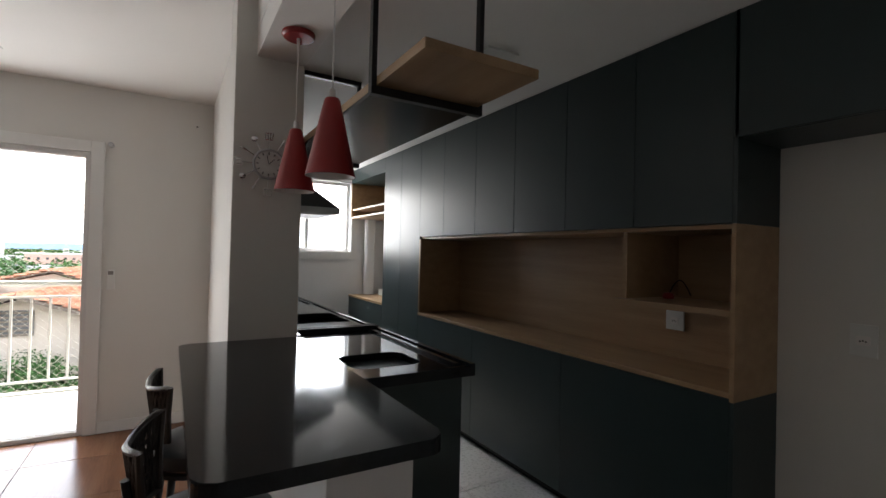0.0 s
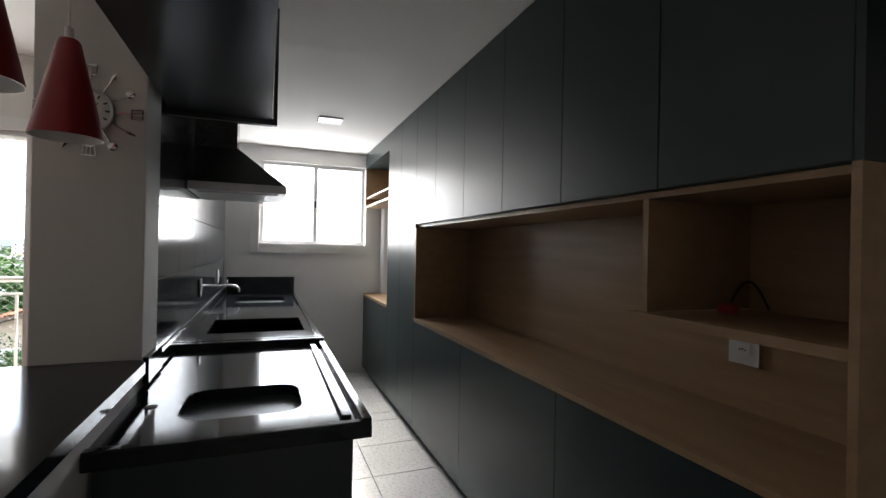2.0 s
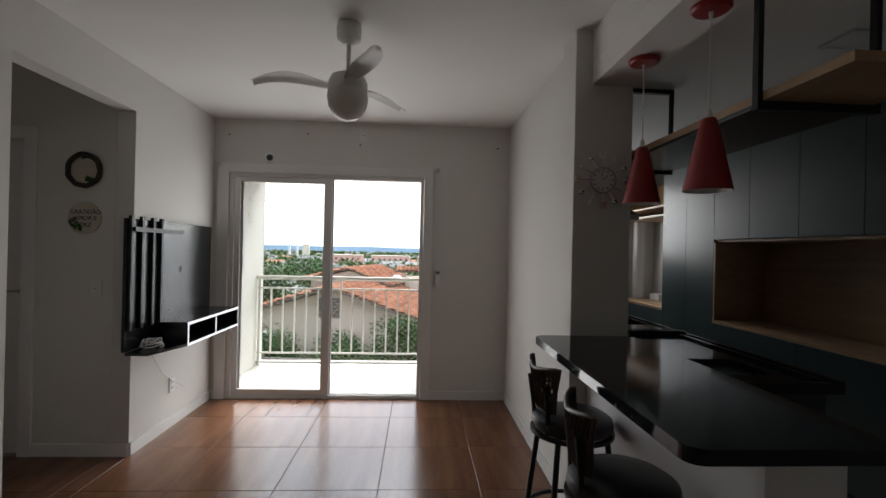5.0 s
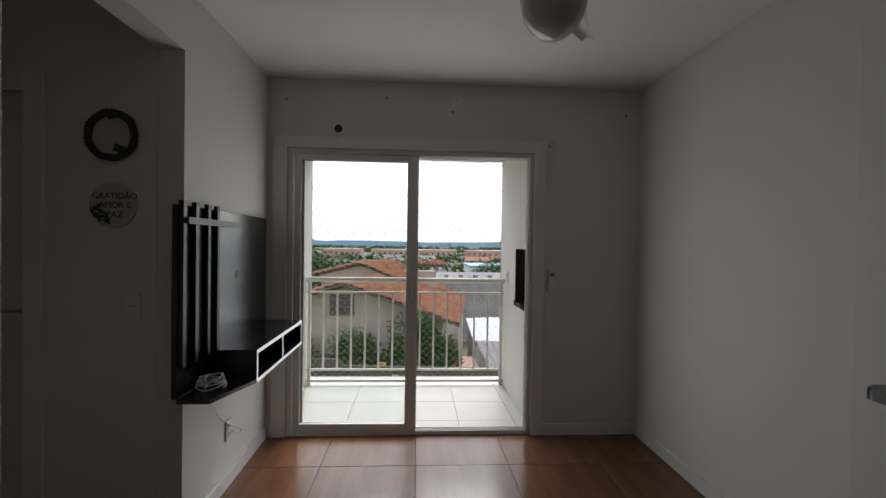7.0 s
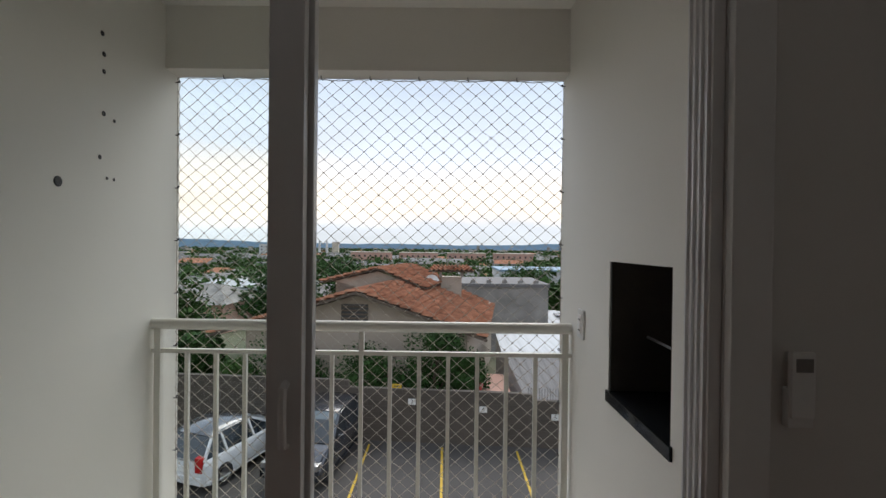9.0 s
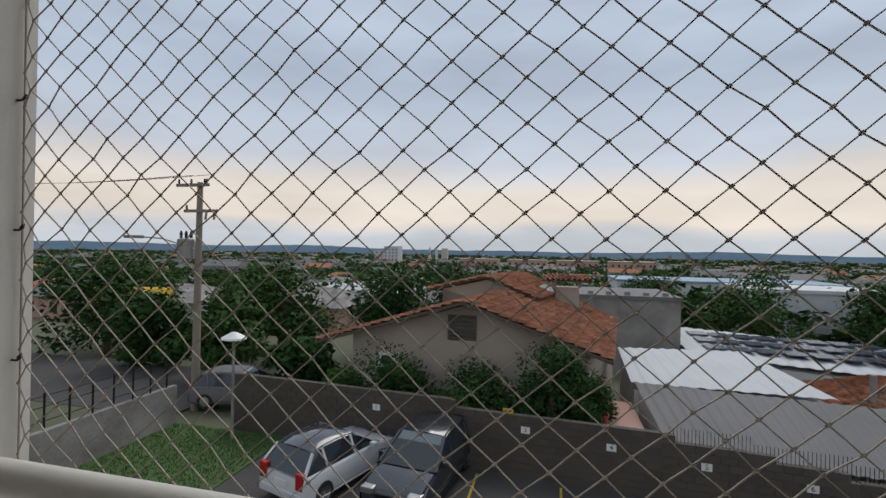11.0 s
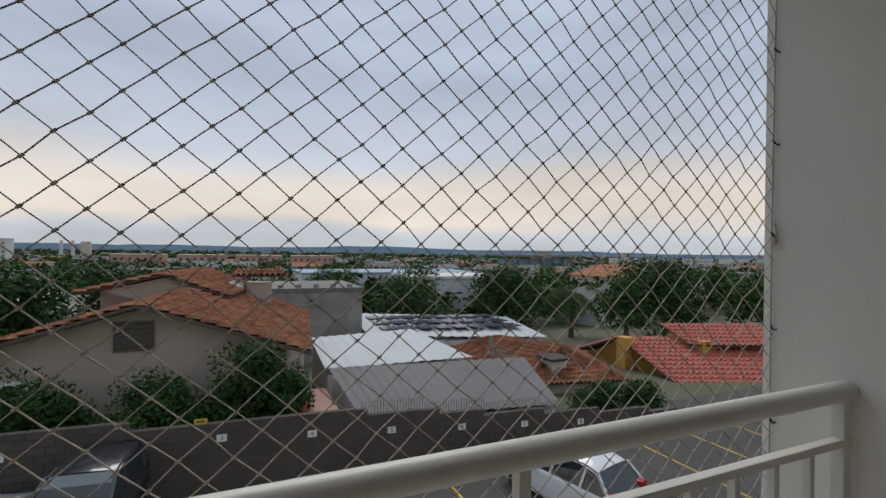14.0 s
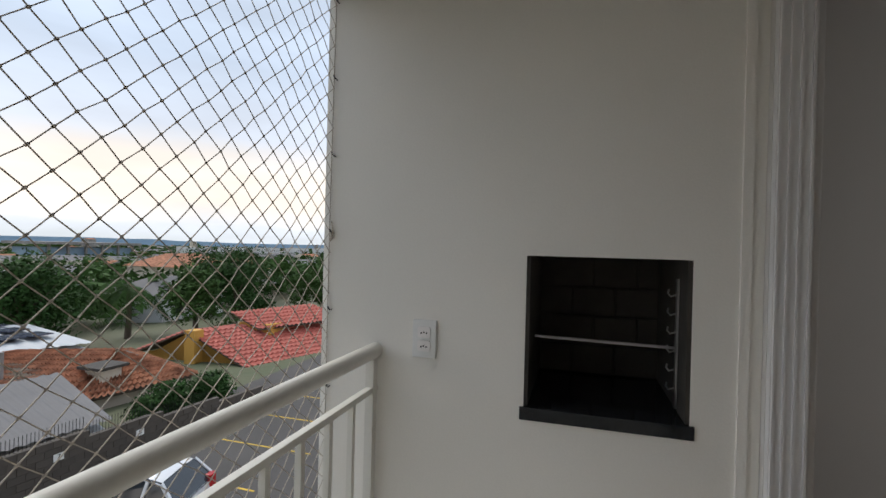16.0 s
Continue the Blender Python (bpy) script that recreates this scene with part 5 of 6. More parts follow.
struct("wall_yard_side", B(-15.1, 6.4, GZ - 0.3, -14.9, 19.9, -3.75), M_CONC, "weathered low concrete side wall of the yard")
wf = thing("wire_fence", "thin metal fence with spikes on the side wall", "fence", (-15, 14, -3.75))
for k in range(16):
    part("post", B(-15.02, 9 + k * 0.7, -3.75, -14.98, 9.04 + k * 0.7, -2.7), M_BLACKMETAL, wf)
for z in (-3.5, -3.1, -2.8):
    part("wire", B(-15.01, 9, z, -14.99, 19.6, z + 0.02), M_BLACKMETAL, wf)
sp = thing("spike_fence", "row of thin metal spikes along the lower wall", "fence", (6, 18.6, -3.5))
bm = bmesh.new()
for k in range(120):
    s = 14.6 + k * 0.09
    z = wall_top(s)
    strand(bm, Vector(wall_pt(s, -0.08, z - 0.05)), Vector(wall_pt(s, -0.08, z + 0.38)), 0.008)
tagged(part("spike", bm, M_BLACKMETAL, sp), kind="stuff")


# ---- houses ----
def roof_plane(parent, a, b, c, d, material, tile=0.24, row=0.42, name="roof", thick=0.05):
    """A pitched roof: a-b the eave, d-c the ridge; rows of barrel tiles as ridged geometry."""
    a, b, c, d = map(Vector, (a, b, c, d))
    bm = bmesh.new()
    nu = max(4, int((b - a).length / tile))
    nv = max(3, int(((d - a).length + (c - b).length) / 2 / row))
    nrm = (b - a).cross(d - a).normalized()
    if nrm.z < 0:
        nrm = -nrm
    prev = None
    for j in range(nv):
        rows_ = []
        for f, up in ((j / nv, 0.10), ((j + 1) / nv, 0.015)):
            p, q = a.lerp(d, f), b.lerp(c, f)
            r = []
            for i in range(nu * 4 + 1):
                u = i / (nu * 4)
                r.append(bm.verts.new(p.lerp(q, u) + nrm * (up + 0.085 * max(-0.5, math.sin(u * nu * 2 * math.pi)))))
            rows_.append(r)
        for i in range(nu * 4):
            bm.faces.new((rows_[0][i], rows_[0][i + 1], rows_[1][i + 1], rows_[1][i]))
            if prev:
                bm.faces.new((prev[i], prev[i + 1], rows_[0][i + 1], rows_[0][i]))
        prev = rows_[1]
    part(name, bm, material, parent, smooth=False)
    bm = bmesh.new()
    lo = [bm.verts.new(v - nrm * thick) for v in (a, b, c, d)]
    hi = [bm.verts.new(v) for v in (a, b, c, d)]
    bm.faces.new(lo[::-1])
    bm.faces.new(hi)
    for i in range(4):
        bm.faces.new((lo[i], lo[(i + 1) % 4], hi[(i + 1) % 4], hi[i]))
    part("roof_board", bm, M_BARK, parent)


hs = thing("house", "beige plastered house with a worn terracotta gable roof", "house", (-4.5, 26, GZ))
A0, A1 = Vector((-4.5, 22.0, -0.40)), Vector((-2.2, 33.5, -0.40))
L0, L1 = Vector((-10.6, 22.4, -2.28)), Vector((-8.2, 33.8, -2.25))
R0, R1 = Vector((0.75, 22.1, -2.25)), Vector((2.2, 33.2, -2.32))
roof_plane(hs, L0, L1, A1, A0, M_ROOF)
roof_plane(hs, R0, R1, A1, A0, M_ROOF)
bm = bmesh.new()
fr = [(-9.2, 22.9, GZ - 0.4), (0.0, 22.7, GZ - 0.4), (0.0, 22.7, -2.12), (-4.47, 22.8, -0.60), (-9.2, 22.9, -2.0)]
bk = [(x + 2.0, 33.0, z) for x, y, z in fr]
f_, k_ = [bm.verts.new(p) for p in fr], [bm.verts.new(p) for p in bk]
bm.faces.new(f_)
bm.faces.new(k_[::-1])
for i in range(5):
    bm.faces.new((f_[i], k_[i], k_[(i + 1) % 5], f_[(i + 1) % 5]))
part("wall", bm, M_HOUSE, hs)
part("gable_window", B(-5.2, 22.72, -1.95, -4.1, 22.86, -1.0), M_WINB, hs)
for k in range(6):
    part("slat", B(-5.2, 22.70, -1.93 + k * 0.16, -4.1, 22.74, -1.86 + k * 0.16), M_BARK, hs)
part("barge_board", tube(bmesh.new(), [L0 + Vector((0, -0.02, -0.06)), A0 + Vector((0, -0.02, -0.06)), R0 + Vector((0, -0.02, -0.06))], 0.07, 4), M_BARK, hs)
up0, up1 = Vector((-4.4, 27.2, 0.25)), Vector((-3.1, 33, 0.25))
roof_plane(hs, Vector((-7.4, 27.4, -0.5)), Vector((-6.0, 33, -0.5)), up1, up0, M_ROOF)
roof_plane(hs, Vector((-1.9, 27.2, -0.75)), Vector((-0.6, 33, -0.75)), up1, up0, M_ROOF)
bm = bmesh.new()
f_ = [bm.verts.new(p) for p in ((-6.6, 27.6, -1.9), (-2.6, 27.5, -1.6), (-2.6, 27.5, -0.55), (-4.4, 27.5, 0.1), (-6.6, 27.6, -0.42))]
bm.faces.new(f_)
bmesh.ops.solidify(bm, geom=bm.faces[:], thickness=0.2)
part("upper_gable", bm, M_HOUSE, hs)
ch = part("chimney", B(-1.2, 30.4, -2.0, 0.0, 31.4, -0.35), M_HOUSE, hs)
for x in (-1.25, 0.0):
    for y in (30.35, 31.4):
        part("pillar", B(x - 0.05, y - 0.05, -0.35, x + 0.1, y + 0.1, -0.02), M_CONC, hs)
roof_plane(hs, Vector((-1.9, 30.0, 0.0)), Vector((0.7, 30.0, 0.0)), Vector((0.4, 31.0, 0.28)), Vector((-1.6, 31.0, 0.28)), M_ROOF, name="chimney_cap")
part("dish", lathe(bmesh.new(), [(0.01, 0), (0.25, 0.04), (0.4, 0.12)], seg=18), M_PLASTIC, hs).data.transform(pose(-1.7, 30.0, -0.6, 60, 0, 20))
ac = thing("air_conditioner", "white outdoor air conditioner unit on the house wall", "air conditioner", (-7.6, 22.7, -3.0))
part("case", B(-7.95, 22.45, -3.15, -7.15, 22.80, -2.6, bevel=0.03), M_PLASTIC, ac)
part("fan_grille", cyl(bmesh.new(), (-7.62, 22.44, -2.87), (-7.62, 22.455, -2.87), 0.21, seg=24), M_WINB, ac)
gate = thing("house_porch", "dark side porch window with white bars", "window", (0.8, 24, -3.4))
part("pane", B(0.02, 23.6, -4.4, 0.06, 24.8, -3.2), M_WINB, gate)
for k in range(6):
    part("window_bar", B(0.07, 23.6 + k * 0.22, -4.4, 0.09, 23.63 + k * 0.22, -3.2), M_PLASTIC, gate)


struct("pavement_terrace", B(0.02, 20.0, GZ - 0.3, 1.68, 24.4, -4.25), M_PINKB, "pinkish paved side terrace of the house")
pt_ = thing("planter", "red planter with a golden leafy plant on the terrace", "planter", (0.25, 21.4, -4.25))
part("pot", lathe(bmesh.new(), [(0.001, 0), (0.20, 0), (0.24, 0.05), (0.30, 0.38), (0.32, 0.42), (0.28, 0.42), (0.26, 0.36), (0.001, 0.34)], (0.25, 21.4, -4.25), 20), M_RED, pt_, smooth=True)
bm = bmesh.new()
leaves(bm, random.Random(12), (0.25, 21.4, -3.62), 0.30, 160, 0.07)
part("foliage", bm, M_LEAF2, pt_)


def shed(name, label, corners, material, pitch=0.5, depth=0.03, wall=M_CONC, hgt=2.6):
    """A sheet roof: corners in order, ribs run from the first edge to the third."""
    a, b, c, d = map(Vector, corners)
    t = thing(name, label, "shed", ((a + c) / 2).to_tuple()[:2] + (GZ,))
    bm = bmesh.new()
    n_ = int((b - a).length / pitch * 4)
    top, bot = [], []
    for i in range(n_ + 1):
        u = i / n_
        h = depth * (1 if i % 4 in (0, 1) else 0)
        top.append((bm.verts.new(a.lerp(b, u) + Vector((0, 0, h))), bm.verts.new(d.lerp(c, u) + Vector((0, 0, h)))))
    for p, q in zip(top, top[1:]):
        bm.faces.new((p[0], q[0], q[1], p[1]))
    part("sheet_roof", bm, material, t)
    bm = bmesh.new()
    cen = (a + b + c + d) / 4
    ins = [v.lerp(cen, 0.04) for v in (a, b, c, d)]
    lo, hi = [bm.verts.new((v.x, v.y, min(GZ, v.z - 1) - 1.2)) for v in ins], [bm.verts.new((v.x, v.y, v.z - 0.30)) for v in ins]
    for i in range(4):
        bm.faces.new((lo[i], lo[(i + 1) % 4], hi[(i + 1) % 4], hi[i]))
    bm.faces.new(hi)
    part("wall", bm, wall, t)
    return t


shed("shed", "long shed with a grey corrugated sheet roof", ((1.95, 19.6, -3.95), (9.2, 18.95, -4.15), (10.2, 22.8, -3.35), (1.75, 24.2, -3.42)), M_SHEETG, 0.34, 0.03, M_WHITEB)
shed("shed", "flat shed with a white metal sheet roof", ((1.7, 24.6, -3.55), (8.6, 24.6, -3.6), (7.6, 30.4, -3.15), (1.8, 29.5, -3.15)), M_SHEETW, 0.6, 0.03, M_WHITEB)
bt = thing("concrete_building", "bare grey concrete building with stained walls", "building", (3.4, 39, GZ - 1))
part("wall", B(0.3, 38.5, GZ - 2, 6.8, 46, -1.6), M_CONC, bt)
part("parapet", B(0.2, 38.4, -1.6, 6.9, 46.1, -1.35), M_SHEETG, bt)
for k in range(5):
    part("vent", B(1.0 + k * 1.2, 38.9, -1.35, 1.35 + k * 1.2, 39.2, -1.12), M_CONC, bt)
so = shed("warehouse", "low warehouse with solar panels on its pale roof", ((6.9, 36.5, -4.6), (19.5, 33.5, -4.9), (20, 40, -4.3), (6.9, 45, -4.1)), M_SHEETW, 0.8, 0.04, M_WHITEB)
for r in range(3):
    for k in range(8):
        x = 8.2 + k * 1.35
        part("solar_panel", B(x, 37.6 + r * 2.0 - k * 0.25, -4.42 + r * 0.11, x + 1.2, 39.0 + r * 2.0 - k * 0.25, -4.36 + r * 0.11), M_SOLAR, so)

oh = thing("house", "low house with an orange clay tile hip roof", "house", (14, 27, GZ - 0.6))
P = [Vector(p) for p in ((9.6, 31.8, -5.0), (10.6, 23.6, -4.9), (16.2, 22.4, -4.9), (19.2, 30.2, -5.0))]
q0, q1 = Vector((12.6, 29.6, -3.75)), Vector((14.6, 25.6, -3.75))
roof_plane(oh, P[0], P[1], q1, q0, M_ROOF)
roof_plane(oh, P[1], P[2], q1 + Vector((0.05, 0, 0)), q1, M_ROOF)
roof_plane(oh, P[3], P[2], q1, q0, M_ROOF)
roof_plane(oh, P[0], P[3], q0 + Vector((0.05, 0, 0)), q0, M_ROOF)
part("wall", prism(bmesh.new(), [(p.x * 0.94 + 0.84, p.y * 0.94 + 1.62) for p in P], -8.5, -4.95), M_HOUSE, oh)
part("chimney", B(12.7, 24.0, -5.2, 13.6, 24.9, -4.0, bevel=0.02), M_CREAMB, oh, "pale green chimney")
part("chimney_cap", B(12.5, 23.8, -4.0, 13.8, 25.1, -3.88), M_SOOT, oh)
part("flue", cyl(bmesh.new(), (11.4, 27.8, -4.4), (11.4, 27.8, -3.3), 0.12), M_CONC, oh)

yh = thing("house", "ochre house with a pinkish red stepped roof", "house", (23, 24, GZ - 1))
roof_plane(yh, (19.4, 21.6, -5.7), (27.5, 17.2, -5.5), (29.5, 23.4, -3.85), (20.6, 27.6, -3.95), M_ROOFR, 0.3, 0.5)
roof_plane(yh, (21.0, 32.2, -5.7), (31.0, 29.2, -5.5), (29.5, 23.4, -3.85), (20.6, 27.6, -3.95), M_ROOFR, 0.3, 0.5)
roof_plane(yh, (23.0, 24.3, -4.0), (28.6, 21.3, -3.9), (29.4, 24.6, -3.1), (23.6, 27.0, -3.15), M_ROOFR, 0.3, 0.5)
part("wall", prism(bmesh.new(), [(20.2, 22.0), (27.4, 18.1), (30.5, 28.6), (21.3, 31.2)], -9.5, -5.55), M_HOUSEY, yh)
bm = bmesh.new()
for off in (0.0,):
    a = [bm.verts.new(p) for p in ((20.15, 22.1, -5.7), (21.2, 31.0, -5.7), (20.75, 27.5, -4.02))]
    bm.faces.new(a)
bmesh.ops.solidify(bm, geom=bm.faces[:], thickness=0.15)
part("gable", bm, M_HOUSEY, yh)
part("dormer_wall", B(23.6, 23.9, -4.6, 28.4, 26.4, -3.75), M_HOUSEY, yh)
part("chimney", B(20.0, 26.4, -6, 20.7, 27.1, -3.75), M_HOUSEY, yh)
for k in range(3):
    part("window", B(21.5 + k * 1.9, 20.85 - k * 1.05, -7.2, 22.5 + k * 1.9, 21.5 - k * 1.05, -6.1), M_WINB, yh)

# utility pole
up = thing("utility_pole", "wooden utility pole with crossarms, insulators and a transformer", "utility pole", (-14.7, 20.5, GZ))
X, Y = -15.6, 21.6
part("pole", tube(bmesh.new(), [(X, Y, GZ - 0.3), (X + 0.02, Y, 0), (X + 0.05, Y, 4.1)], [0.17, 0.14, 0.11], 12), M_POLE, up, smooth=True)
part("crossarm", B(X - 1.0, Y - 0.16, 3.92, X + 0.55, Y - 0.05, 4.04, bevel=0.008), M_POLE, up)
part("crossarm", B(X - 0.6, Y - 0.16, 2.85, X + 1.0, Y - 0.05, 2.97, bevel=0.008), M_POLE, up)
for x, z in ((-0.9, 4.04), (-0.3, 4.04), (0.45, 4.04), (0.35, 4.04), (-0.5, 2.97)):
    part("insulator", lathe(bmesh.new(), [(0.02, 0), (0.05, 0.03), (0.03, 0.06), (0.055, 0.09), (0.03, 0.13), (0.045, 0.17), (0.001, 0.2)], (X + x, Y - 0.1, z), 10), M_BLACKMETAL, up)
for x in (0.5, 0.9):
    part("fuse", cyl(bmesh.new(), (X + x, Y - 0.2, 2.55), (X + x + 0.1, Y - 0.25, 2.95), 0.05, seg=8), M_STEEL, up)
part("transformer", lathe(bmesh.new(), [(0.001, 0), (0.3, 0), (0.33, 0.05), (0.33, 0.8), (0.28, 0.86), (0.001, 0.88)], (X - 0.5, Y - 0.1, 0.9), 16), M_CONC, up)
for x in (-0.75, -0.5, -0.25):
    part("bushing", lathe(bmesh.new(), [(0.03, 0), (0.07, 0.05), (0.04, 0.1), (0.07, 0.16), (0.03, 0.3), (0.001, 0.32)], (X + x, Y - 0.1, 1.78), 8), M_BLACKMETAL, up)
part("street_light", tube(bmesh.new(), [(X, Y, 1.3), (X - 1.2, Y - 0.6, 1.75), (X - 1.9, Y - 0.9, 1.8)], 0.03, 6), M_STEEL, up)
part("lamp_head", B(X - 2.5, Y - 1.2, 1.74, X - 1.8, Y - 0.85, 1.86, bevel=0.04), M_CONC, up)
for k, (x, z) in enumerate(((-0.9, 4.2), (-0.3, 4.2), (0.45, 4.2), (0.2, 0.5), (0.2, 0.2))):
    cb_ = thing("power_line", "thin sagging overhead power line", "power line", (X + x, Y, z), "power lines")
    part("wire", tube(bmesh.new(), [(X + x - 34 * f, Y + 10 * f - 3 * f, z + 0.2 + 2.2 * f - 2.4 * f * (1 - f)) for f in [i / 12 for i in range(13)]], 0.012, 4), M_INK, cb_)
sl = thing("yard_lamp", "small post lamp with a flat white shade", "street lamp", (-11.9, 19.3, GZ))
part("post", cyl(bmesh.new(), (-11.95, 19.2, GZ), (-11.95, 19.2, -1.75), 0.05, seg=10), M_CONC, sl)
part("shade", lathe(bmesh.new(), [(0.42, -1.72), (0.40, -1.66), (0.12, -1.5), (0.001, -1.47)], (-11.95, 19.2, 0), 20), M_PLASTIC, sl)


# ---- cars ----
def car(name, label, at, heading, paint, length=3.9, width=1.7, height=1.48, suv=False, roof_paint=None):
    t = thing(name, label, "car", (0, 0, 0))
    L, W = length / 2, width / 2
    hb = 0.62 * height
    # side line of the lower body, rear to front
    low = [(-L, 0.35), (-L, 0.62), (-L + 0.06, hb), (L - 1.25, hb), (L - 0.35, hb - 0.12), (L - 0.05, hb - 0.27), (L, 0.45), (L - 0.05, 0.28), (-L + 0.05, 0.25)]
    bm = bmesh.new()
    cols = []
    for yf, k in ((-1, 0.93), (-0.97, 1.0), (0.97, 1.0), (1, 0.93)):
        cols.append([bm.verts.new((x * (1 if abs(yf) < 1 else 0.985), W * yf, 0.25 + (z - 0.25) * (1 if abs(yf) < 1 else 0.94))) for x, z in low])
    n_ = len(low)
    for a, b in zip(cols, cols[1:]):
        for i in range(n_):
            bm.faces.new((a[i], a[(i + 1) % n_], b[(i + 1) % n_], b[i]))
    bm.faces.new(cols[0][::-1])
    bm.faces.new(cols[-1])
    bmesh.ops.recalc_face_normals(bm, faces=bm.faces[:])
    bmesh.ops.bevel(bm, geom=bm.edges[:], offset=0.06, segments=3, affect="EDGES")
    body = part("body", bm, paint, t, smooth=True)
    r0 = -L + (0.22 if suv else 0.46)
    g = [(-L + 0.05, hb - 0.01), (r0, height - 0.10), (r0 + 0.38, height - 0.01), (L - 2.35, height), (L - 1.95, height - 0.05), (L - 0.98, hb - 0.01)]
    bm = bmesh.new()
    cs = [[bm.verts.new((x, sd * (W * 0.95 if z < hb else W * 0.76), z)) for x, z in g] for sd in (-1, 1)]
    for i in range(5):
        bm.faces.new((cs[0][i], cs[0][i + 1], cs[1][i + 1], cs[1][i]))
    bm.faces.new(cs[0][::-1])
    bm.faces.new(cs[1])
    bmesh.ops.recalc_face_normals(bm, faces=bm.faces[:])
    part("side_glass", bm, M_CARGLASS, t, "dark tinted windows")
    for nm, (xa, za), (xb, zb) in (("windscreen", g[5], g[4]), ("rear_window", g[0], g[1])):
        o = 0.012 if xa > 0 else -0.012
        bm = bmesh.new()
        quad(bm, (xa + o - (xa - xb) * 0.08, -W * 0.86, za + 0.02), (xa + o - (xa - xb) * 0.08, W * 0.86, za + 0.02), (xb + o, W * 0.70, zb), (xb + o, -W * 0.70, zb))
        # only the front glass gets the painted sky reflection
        part(nm, bm, M_WINDSCREEN_SKY if xa > 0 else M_CARGLASS, t)
    bm = bmesh.new()
    top_ = [(x, z + 0.015) for x, z in g[1:5]]
    cols = [[bm.verts.new((x, W * f, z - dz)) for x, z in top_] for f, dz in ((-0.79, 0.05), (-0.70, 0.0), (0.0, -0.025), (0.70, 0.0), (0.79, 0.05))]
    for p, q in zip(cols, cols[1:]):
        for i in range(3):
            bm.faces.new((p[i], q[i], q[i + 1], p[i + 1]))
    bmesh.ops.recalc_face_normals(bm, faces=bm.faces[:])
    bmesh.ops.solidify(bm, geom=bm.faces[:], thickness=0.02)
    part("roof", bm, roof_paint or paint, t, "dark glossy roof panel" if roof_paint else "", smooth=True)
    for sd in (-1, 1):
        for (xa, za), (xb, zb) in ((g[0], g[1]), (g[5], g[4]), ((-0.05, hb), (-0.15, height - 0.04)), ((-L + 0.85, hb), (r0 + 0.30, height - 0.06))):
            bm = bmesh.new()
            strand(bm, Vector((xa, sd * W * 0.955, za)), Vector((xb, sd * W * 0.775, zb)), 0.045)
            part("pillar", bm, paint, t)
    for x in (-L + 0.72, L - 0.75):
        for s in (-1, 1):
            w = part("wheel", lathe(bmesh.new(), [(0.19, -0.09), (0.30, -0.09), (0.315, -0.05), (0.315, 0.05), (0.30, 0.09), (0.19, 0.09)], seg=24), M_TYRE, t)
            w.data.transform(Matrix.Translation((x, s * (W - 0.07), 0.315)) @ Matrix.Rotation(radians(90), 4, "X"))
            bm = lathe(bmesh.new(), [(0.001, 0.06), (0.05, 0.08), (0.19, 0.07), (0.20, 0.085), (0.20, -0.085), (0.001, -0.06)], seg=20)
            bm.transform(Matrix.Translation((x, s * (W - 0.07), 0.315)) @ Matrix.Rotation(radians(-90 * s), 4, "X"))
            part("rim", bm, M_STEEL, w)
    for s in (-1, 1):
        part("tail_light", B(-L - 0.012, s * W * 0.80 - 0.12, hb - 0.30, -L + 0.16, s * W * 0.80 + 0.12, hb + 0.10, bevel=0.03), M_TAIL, t)
        part("headlight", B(L - 0.28, s * W * 0.74 - 0.17, hb - 0.36, L + 0.005, s * W * 0.74 + 0.17, hb - 0.20, bevel=0.03), M_STEEL, t)
        part("wing_mirror", B(L - 1.45, s * (W + 0.09) - 0.09, hb, L - 1.30, s * (W + 0.09) + 0.09, hb + 0.13, bevel=0.03), paint, t)
    part("grille", B(L - 0.04, -W * 0.45, 0.48, L + 0.012, W * 0.45, hb - 0.30, bevel=0.01), M_BLACKLAM, t)
    part("licence_plate", B(-L - 0.015, -0.22, 0.60, -L + 0.01, 0.22, 0.74), M_PAPER, t)
    part("bumper", B(-L - 0.03, -W * 0.92, 0.30, -L + 0.1, W * 0.92, 0.50, bevel=0.03), paint, t)
    t.matrix_basis = pose(*at, 0, 0, heading)
    return t


car("car", "white hatchback car with tinted glass parked nose to the wall", (-7.35, 17.75, GZ + 0.02), 72, M_CARW, roof_paint=M_CARD)
car("car", "dark grey estate car parked facing away from the wall", (-4.75, 18.05, GZ + 0.02), -98, M_CARD, 4.2, 1.72, 1.56, True)
car("car", "white small hatchback car standing in the yard", (6.45, 15.2, GZ + 0.02), 104, M_CARW, 3.6, 1.62, 1.45)
car("car", "pale silver car parked at the street beyond the lawn", (-14.0, 22.6, GZ + 0.02), 15, M_SHEETG, 4.0, 1.7, 1.46)

yc = thing("yellow_canopy", "bright yellow curved canopy beside the street", "canopy", (-34, 36, -6))
part("canopy", cyl(bmesh.new(), (-36, 34, -2.9), (-31, 36, -2.9), 1.1, seg=14), M_YELLOW, yc)
for px_, py_ in ((-36, 34), (-31, 36)):
    part("post", B(px_ - 0.1, py_ - 0.1, -8, px_ + 0.1, py_ + 0.1, -2.9), M_CONC, yc)

# ---- the town ----
random.seed(21)


